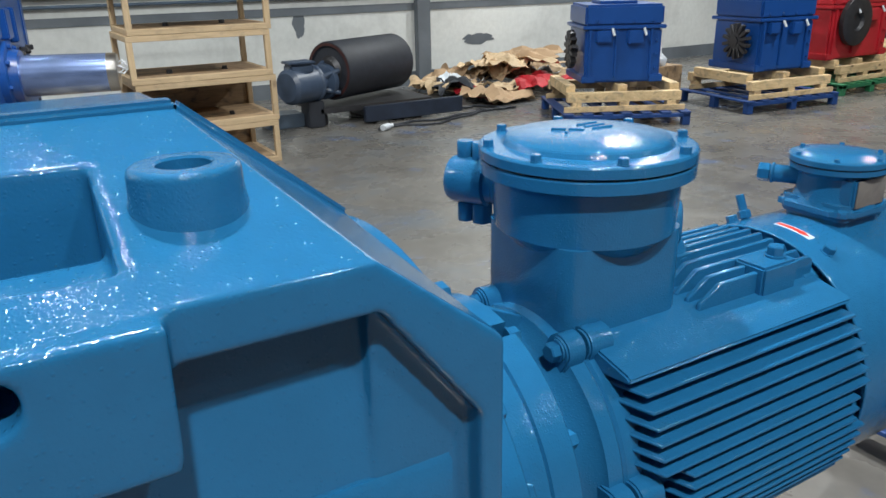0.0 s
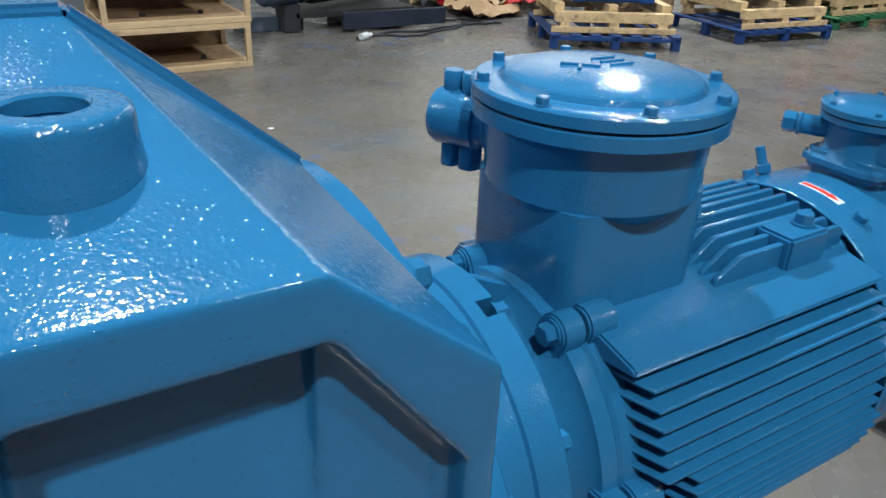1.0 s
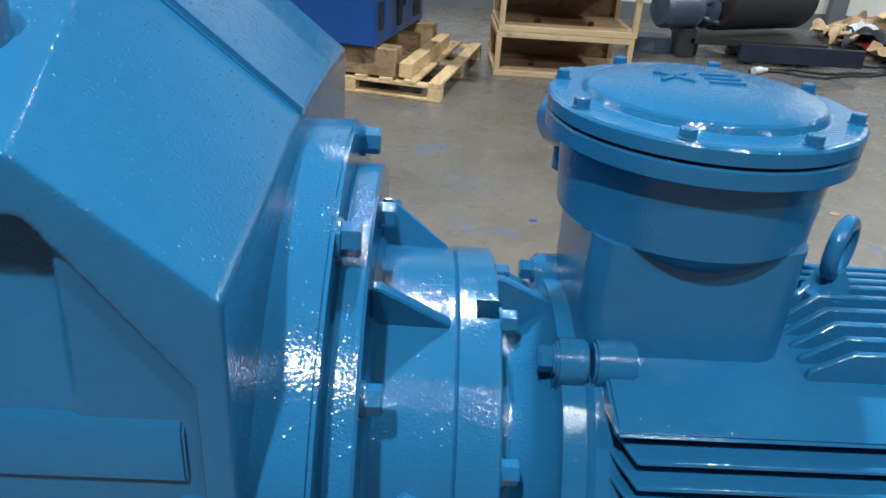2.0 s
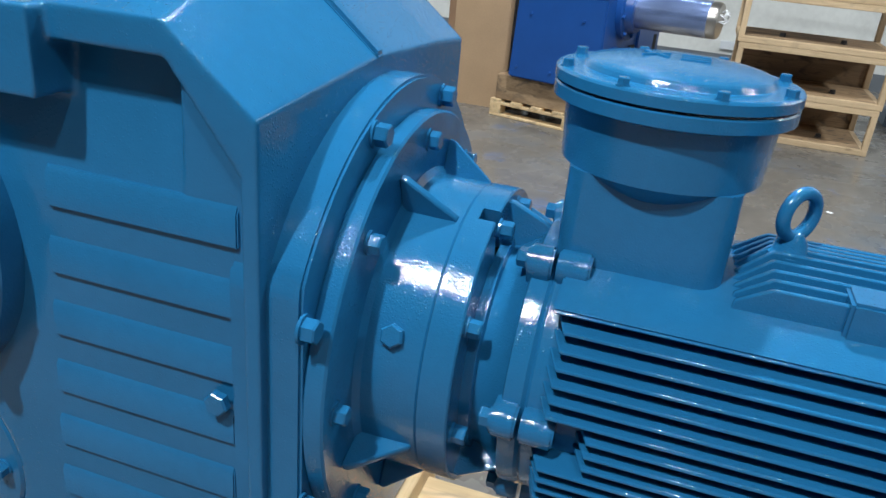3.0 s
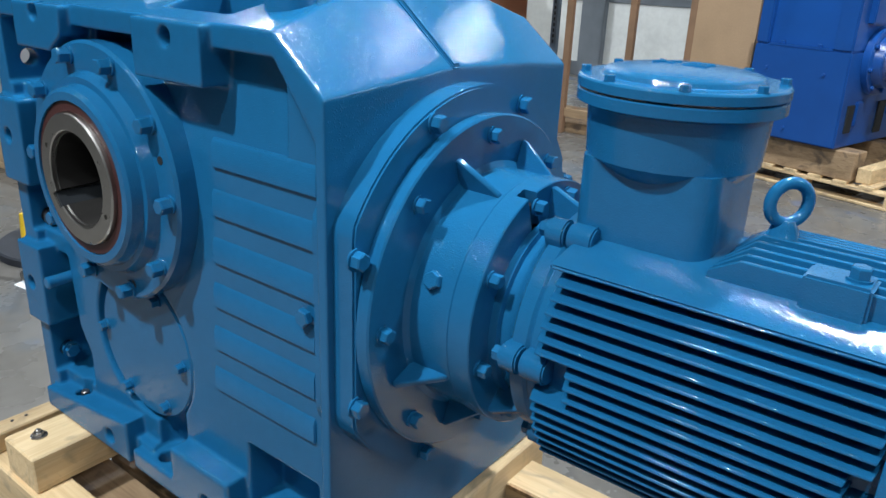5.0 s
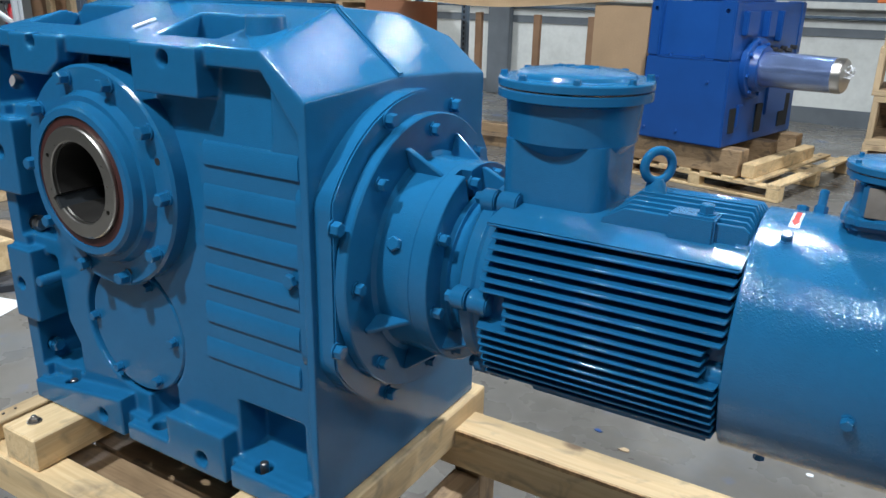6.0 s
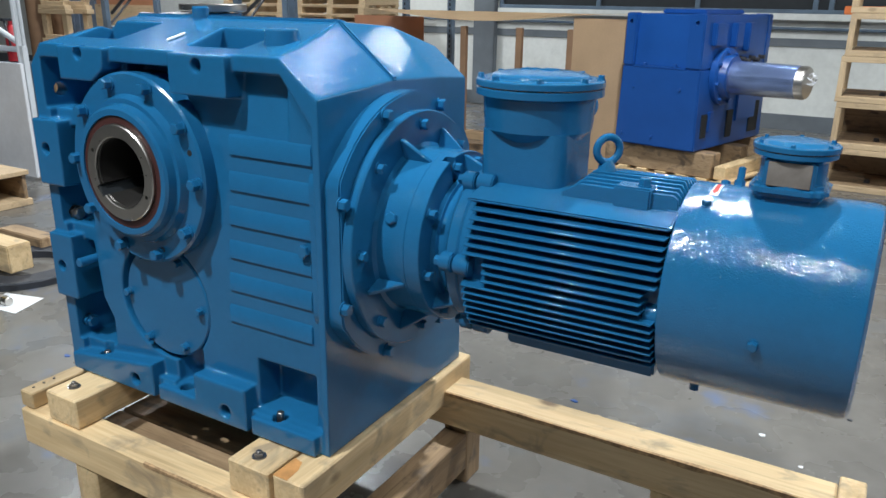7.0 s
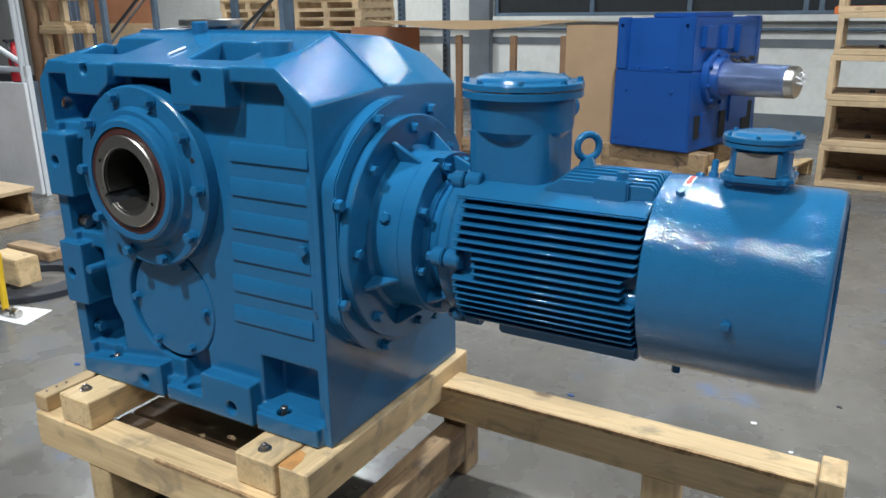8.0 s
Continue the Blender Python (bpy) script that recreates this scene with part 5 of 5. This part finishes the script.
rm = boxed_machine("red_gearbox", 9.5, 5.9, 0.418, 0.0, red_paint, "red painted gearbox with a large dark flange", "gearbox", (1.25, 0.75, 0.9), fan=False)
m = bmesh.new()
lathe(m, [(0, 0.30), (0.06, 0.30), (0.07, 0.28), (0.07, 0.12), (0.03, 0.10), (0.03, 0)], (9.3, 5.50, 0.88), (0, -1, 0), 40)
part("flange", m, dark_steel, rm, "dark bare steel flange")
for k in range(3):
    m = bmesh.new()
    bmesh.ops.create_icosphere(m, subdivisions=3, radius=0.16)
    for v in m.verts:
        v.co *= 1 + 0.5 * noise.noise(v.co * 9 + Vector((k * 7, 0, 0)))
    bmesh.ops.translate(m, vec=(6.62 + 0.1 * k, 6.3 + 0.2 * k, 0.55 + 0.12 * k), verts=m.verts)
    single("packing_bundle", m, (white_sheet, crate_wood, paper_mat)[k], "crumpled packing bundle between the machines", "bundle", "packing bundles", at=(6.62 + 0.1 * k, 6.3 + 0.2 * k, 0.5 + 0.12 * k))
single("spare_crate", box(bmesh.new(), 6.45, 6.95, 6.1, 6.9, 0.0, 0.46, 0.01), old_wood, "worn wooden box between the pallets", "box", at=(6.7, 6.5, 0))

# ---- things left of the reducer ----
single("wood_block", box(bmesh.new(), -3.30, -3.0, 0.92, 1.06, 0.045, 0.205, 0.006), pine, "rough pine block lying on a dark plate", "timber", at=(-3.15, 1.0, 0.045))
m = bmesh.new()
lathe(m, [(0, 0.36), (0.035, 0.36), (0.042, 0.35), (0.042, 0.22), (0, 0.22)], (-3.12, 1.08, 0.001), (0, 0, 1), 48, closed=True)
single("ring_plate", m, rubber, "dark steel ring plate flat on the floor", "plate", at=(-3.12, 1.08, 0))
m = bmesh.new()
prism(m, [(-2.80, 0.63), (-2.55, 0.66), (-2.62, 0.86), (-2.86, 0.80)], 0.001, 0.003, "z", 0)
single("paper_sheet", m, paper_mat, "white paper sheet on the floor", "paper", at=(-2.7, 0.74, 0))
HX = 0.21
hm = thing("hammer", (-2.76, 0.68, 0), "yellow handled hammer standing on the floor", "hammer")
m = bmesh.new()
tube(m, [(HX - 2.99, 0.70, 0.03), (HX - 3.0, 0.71, 0.2), (HX - 3.0, 0.72, 0.34)], 0.018, 10)
part("handle", m, yellow_mat, hm, "yellow handle")
m = bmesh.new()
box(m, HX - 3.06, HX - 2.92, 0.68, 0.73, 0.001, 0.045, 0.008)
rod(m, (HX - 2.92, 0.705, 0.024), (HX - 2.88, 0.705, 0.024), 0.024, 14, 0.004)
part("head", m, steel, hm)
single("scrap_plank", box(bmesh.new(), -3.75, -3.3, 1.3, 1.42, 0.0, 0.10, 0.006), old_wood, "dark broken plank end on the floor", "timber", at=(-3.5, 1.36, 0))
wp = thing("white_board", (-6.3, 2.6, 0), "white plastic sheet board standing on edge", "board")
m = bmesh.new()
box(m, -7.6, -5.2, 2.50, 2.53, 0.02, 0.99, 0.004)
part("sheet", m, sheet_clear, wp)
part("post", box(bmesh.new(), -5.24, -5.19, 2.535, 2.58, 0.0, 1.13, 0.004), white_sheet, wp)
for x in (-7.4, -5.5):
    part("foot", box(bmesh.new(), x - 0.03, x + 0.03, 2.3, 2.75, 0.0, 0.05, 0.005), grey_metal, wp)

# ---- storage rack and stacks far behind the reducer ----
rack = thing("storage_rack", (-8.0, 6.3, 0), "dark grey steel storage rack with diagonal braces", "rack")
for x, y in ((-8.7, 6.0), (-8.7, 6.9), (-6.15, 6.0), (-6.15, 6.9), (-5.25, 6.0)):
    part("upright", box(bmesh.new(), x - 0.045, x + 0.045, y - 0.035, y + 0.035, 0.0, 3.0, 0.004, 1), grey_metal, rack)
for x in (-8.7, -6.15):
    m = bmesh.new()
    tube(m, [(x, 6.0, 1.1), (x, 6.9, 1.9)], 0.018, 8)
    part("brace", m, dark_steel, rack)
for p, q in (((-8.6, 6.02, 1.30), (-7.6, 6.02, 2.0)), ((-6.1, 6.02, 1.32), (-5.3, 6.02, 1.85))):
    m = bmesh.new()
    tube(m, [p, q], 0.025, 8)
    part("brace", m, dark_steel, rack)
for z in (1.0, 2.4):
    part("beam", box(bmesh.new(), -8.7, -5.2, 6.04, 6.09, z, z + 0.11, 0.004, 1), dark_steel, rack)
part("shelf", box(bmesh.new(), -8.7, -5.2, 6.06, 6.9, 1.112, 1.13, 0), white_sheet, rack, "white covered shelf")


def pallet_stack(x, y, n, w=1.2, d=1.0, rz=0.0):
    for k in range(n):
        p = thing("stacked_pallet", (x, y, 0.13 * k), "bare wooden pallet in a tall stack", "pallet", "stacked pallets")
        turn = Matrix.Translation((x + 0.01 * (k % 3), y, 0.131 * k)) @ Matrix.Rotation(rz + 0.01 * (k % 4), 4, "Z")
        for j in range(3):
            px = -w / 2 + 0.06 + j * (w - 0.12) / 2
            bm = box(bmesh.new(), px - 0.05, px + 0.05, -d / 2, d / 2, 0.022, 0.108, 0, 1)
            bmesh.ops.transform(bm, matrix=turn, verts=bm.verts)
            part("runner", bm, crate_wood, p)
        for j in range(5):
            py = -d / 2 + 0.06 + j * (d - 0.12) / 4
            bm = box(bmesh.new(), -w / 2, w / 2, py - 0.05, py + 0.05, 0.108, 0.130, 0, 1)
            bmesh.ops.transform(bm, matrix=turn, verts=bm.verts)
            part("deck_board", bm, crate_wood, p)
        for py in (-d / 2 + 0.05, d / 2 - 0.05):
            bm = box(bmesh.new(), -w / 2, w / 2, py - 0.05, py + 0.05, 0.0, 0.022, 0, 1)
            bmesh.ops.transform(bm, matrix=turn, verts=bm.verts)
            part("base_board", bm, crate_wood, p)


pallet_stack(-7.65, 8.3, 14)
pallet_stack(-6.25, 8.4, 14, rz=0.05)
single("plywood_panel", box(bmesh.new(), -10.3, -8.85, 7.0, 7.03, 0.0, 1.40, 0.004), crate_wood, "pale plywood panel standing upright", "panel", "plywood panels", at=(-9.6, 7.0, 0))
single("plywood_panel", box(bmesh.new(), -10.3, -8.85, 7.04, 7.07, 0.0, 2.6, 0.004), plywood, "reddish plywood panel standing upright", "panel", "plywood panels", at=(-9.6, 7.05, 0))
screen_ = single("sheet_screen", box(bmesh.new(), -12.6, -10.4, 7.5, 7.53, 0.0, 2.8, 0.004), blue_grey, "blue grey ribbed sheet metal screen", "screen", at=(-11.5, 7.5, 0))
for k in range(14):
    part("rib", box(bmesh.new(), -12.55 + 0.155 * k, -12.50 + 0.155 * k, 7.475, 7.4995, 0.0, 2.8, 0.006, 1), blue_grey, screen_)
for k in range(5):
    z = 0.45 * k
    p = thing("slatted_crate", (-9.0, 5.6, z), "rough slatted wooden crate in a tower", "crate", "slatted crates")
    for x in (-9.44, -8.98):
        for y in (5.50, 5.82):
            part("post", box(bmesh.new(), x, x + 0.10, y, y + 0.08, z + 0.10, z + 0.383, 0.004, 1), crate_wood, p)
    for y in (5.48, 5.81):
        part("slat", box(bmesh.new(), -9.46, -8.86, y, y + 0.10, z + 0.001, z + 0.05, 0.004, 1), crate_wood, p)
        part("slat", box(bmesh.new(), -9.40, -8.90, y + 0.01, y + 0.09, z + 0.05, z + 0.10, 0.004, 1), crate_wood, p)
        part("slat", box(bmesh.new(), -9.46, -8.84, y - 0.01, y + 0.11, z + 0.383, z + 0.449, 0.004, 1), crate_wood, p)
m = bmesh.new()
rod(m, (-9.74, 5.75, 0.0), (-9.74, 5.75, 2.3), 0.24, 28, 0.01)
single("board_roll", m, brown_wrap, "tall dark brown wrapped roll", "roll", at=(-9.74, 5.75, 0))
ex = thing("fire_extinguisher", (-7.9, 4.1, 0), "red fire extinguisher standing on a grey stand", "extinguisher")
part("stand", box(bmesh.new(), -8.05, -7.75, 3.95, 4.25, 0.0, 0.78, 0.01), grey_metal, ex)
m = bmesh.new()
lathe(m, [(0.78, 0.06), (0.79, 0.075), (1.12, 0.075), (1.17, 0.05), (1.20, 0.025), (1.24, 0.025)], (-7.9, 4.1, 0), (0, 0, 1), 24)
part("cylinder", m, red_paint, ex)
m = bmesh.new()
box(m, -7.93, -7.87, 4.0, 4.12, 1.24, 1.27, 0.006)
tube(m, [(-7.9, 4.03, 1.24), (-7.82, 4.0, 1.14), (-7.82, 4.02, 0.94)], 0.012, 8)
part("valve_hose", m, rubber, ex)
tr = thing("white_trolley_frame", (-7.2, 3.9, 0), "white painted tubular trolley frame", "trolley")
for p_, q_ in (((-6.97, 3.6, 0), (-6.98, 3.6, 2.0)), ((-7.02, 3.68, 0), (-7.03, 3.68, 2.0)), ((-6.98, 3.6, 0.98), (-8.4, 3.6, 0.98)), ((-6.98, 3.6, 1.05), (-8.4, 3.6, 1.62)), ((-8.4, 3.6, 0), (-8.4, 3.6, 2.0)), ((-6.98, 3.615, 0.2), (-7.02, 3.67, 0.2))):
    m = bmesh.new()
    tube(m, [p_, q_], 0.03, 10)
    part("tube", m, white_sheet, tr)
m = bmesh.new()
lathe(m, [(0, 0.20), (0.86, 0.25), (0.87, 0.27), (0.89, 0.27), (0.89, 0.24), (0.02, 0.19)], (-7.66, 3.3, 0.0), (0, 0, 1), 32)
single("blue_bin", m, royal, "tall blue plastic bin on the floor", "bin", at=(-7.66, 3.3, 0))

# ---- blue machine on a pallet beyond the motor's fan end ----
metal_pallet(2.56, 0.25, 1.10, 1.45, 0.0, blue_plastic, "dark blue painted steel pallet beside the motor", "")
bm_ = thing("blue_drive_unit", (2.6, 0.25, 0.146), "royal blue cast drive unit on a blue pallet", "gearbox")
m = bmesh.new()
box(m, 2.20, 2.95, -0.30, 0.81, 0.146, 0.92, 0.02)
part("housing", m, royal, bm_)
part("top_flange", box(bmesh.new(), 2.18, 2.97, -0.32, 0.83, 0.88, 0.96, 0.012), royal, bm_)
part("top_cover", box(bmesh.new(), 2.26, 2.89, -0.24, 0.75, 0.96, 1.06, 0.02), royal, bm_)
for y in (-0.2, 0.05, 0.3, 0.55):
    b = bmesh.new()
    hex_head(b, (2.21, y, 0.96), (0, 0, 1), 0.018, 0.025)
    part("bolt", b, royal, bm_)
    part("rib", box(bmesh.new(), 2.17, 2.21, y - 0.015, y + 0.015, 0.2, 0.879, 0.005), royal, bm_)
m = bmesh.new()
box(m, 9.1, 10.2, 3.85, 4.6, 0.0, 0.30, 0.012)
box(m, 9.06, 10.24, 3.81, 4.64, 0.27, 0.34, 0.010)
single("blue_steel_box", m, blue_plastic, "low blue painted steel box on the floor", "box", at=(9.6, 4.2, 0))
for k in range(5):
    single("leaning_board", box(bmesh.new(), 10.3 + 0.17 * k, 10.44 + 0.17 * k, 4.95, 5.02, 0.0, 1.7 + 0.06 * (k % 3), 0.004), (crate_wood, brown_wrap)[k % 2], "tall timber board standing on the floor", "board", "standing boards", at=(10.37 + 0.17 * k, 4.98, 0))
for k in range(3):
    wooden_pallet(11.6, 6.4, 1.2, 0.9, 0.05 * k, "bare pine pallet at the end of the row", pine, 0.14, "end pallets").location.z = 0.141 * k

# ---- chips and scraps on the floor ----
rnd = random.Random(5)
for x, y, s, mt in ((0.32, 1.25, 0.022, crate_wood), (0.20, 1.32, 0.018, royal), (0.90, 1.45, 0.016, paper_mat), (1.28, 1.10, 0.030, paper_mat), (1.42, 1.16, 0.022, paper_mat), (1.05, 1.30, 0.012, paper_mat), (1.18, 1.75, 0.014, rubber),
                    (0.45, 0.95, 0.012, paper_mat), (0.62, 1.9, 0.016, paper_mat), (1.9, 2.6, 0.03, paper_mat), (2.4, 3.4, 0.04, cardboard), (3.3, 4.2, 0.035, paper_mat), (-1.6, -0.3, 0.02, paper_mat), (-1.9, 0.5, 0.018, royal),
                    (4.1, 3.6, 0.03, rubber), (1.4, 4.4, 0.03, paper_mat), (0.7, 3.1, 0.025, royal)):
    m = bmesh.new()
    pts = [(x + s * (0.6 + 0.5 * rnd.random()) * math.cos(k * math.tau / 7), y + 0.6 * s * (0.6 + 0.5 * rnd.random()) * math.sin(k * math.tau / 7)) for k in range(7)]
    prism(m, pts, 0.0005, 0.0035, "z", 0)
    single("floor_chip", m, mt, "small scrap chip lying on the concrete floor", "scrap", "scraps on the floor", at=(x, y, 0))

# ---- loose things on the reducer roof ----
m = bmesh.new()
lathe(m, [(0, 0.0), (0, 0.098), (0.003, 0.102), (0.019, 0.102), (0.022, 0.098), (0.022, 0.04), (0.020, 0.036), (0.020, 0)], (-0.765, 0.445, 1.5035), (0, 0, 1), 64)
single("steel_disc", m, steel, "bare machined steel disc lying on the reducer roof", "disc", at=(-0.765, 0.445, 1.5035))
m = bmesh.new()
lathe(m, [(1.40, 0.03), (1.478, 0.03), (1.48, 0.024), (1.515, 0.024), (1.52, 0.02), (1.52, 0)], (-0.665, 0.30, 0), (0, 0, 1), 28)
part("breather_cap", m, paint, reducer)
m = bmesh.new()
grid = []
for i in range(9):
    row = []
    for j in range(7):
        x, y = -0.97 + 0.22 * i / 8, 0.33 + 0.22 * j / 6
        pad = math.hypot(x + 0.765, y - 0.445) < 0.105
        row.append(m.verts.new((x + 0.012 * noise.noise(Vector((i * 0.7, j * 0.9, 1))), y + 0.012 * noise.noise(Vector((i * 0.8, j * 0.6, 4))), 1.5020 if pad else 1.4985 - 0.195 * (y - 0.32) + 0.002 * math.sin(i * 1.7 + j))))
    grid.append(row)
for a, b in zip(grid, grid[1:]):
    for j in range(6):
        m.faces.new((a[j], b[j], b[j + 1], a[j + 1]))
bmesh.ops.solidify(m, geom=list(m.faces), thickness=0.0012)
single("white_cloth", m, paper_mat, "whitish sheet under the steel disc on the reducer roof", "sheet", at=(-0.86, 0.44, 1.495))
# dried sealant drip on the roof edge
m = bmesh.new()
tube(m, [(-0.552, 0.135, 1.4525), (-0.550, 0.11, 1.447), (-0.549, 0.085, 1.441), (-0.5485, 0.07, 1.4365)], 0.0035, 8)
part("sealant_drip", m, paper_mat, reducer, "pale dried sealant drip")
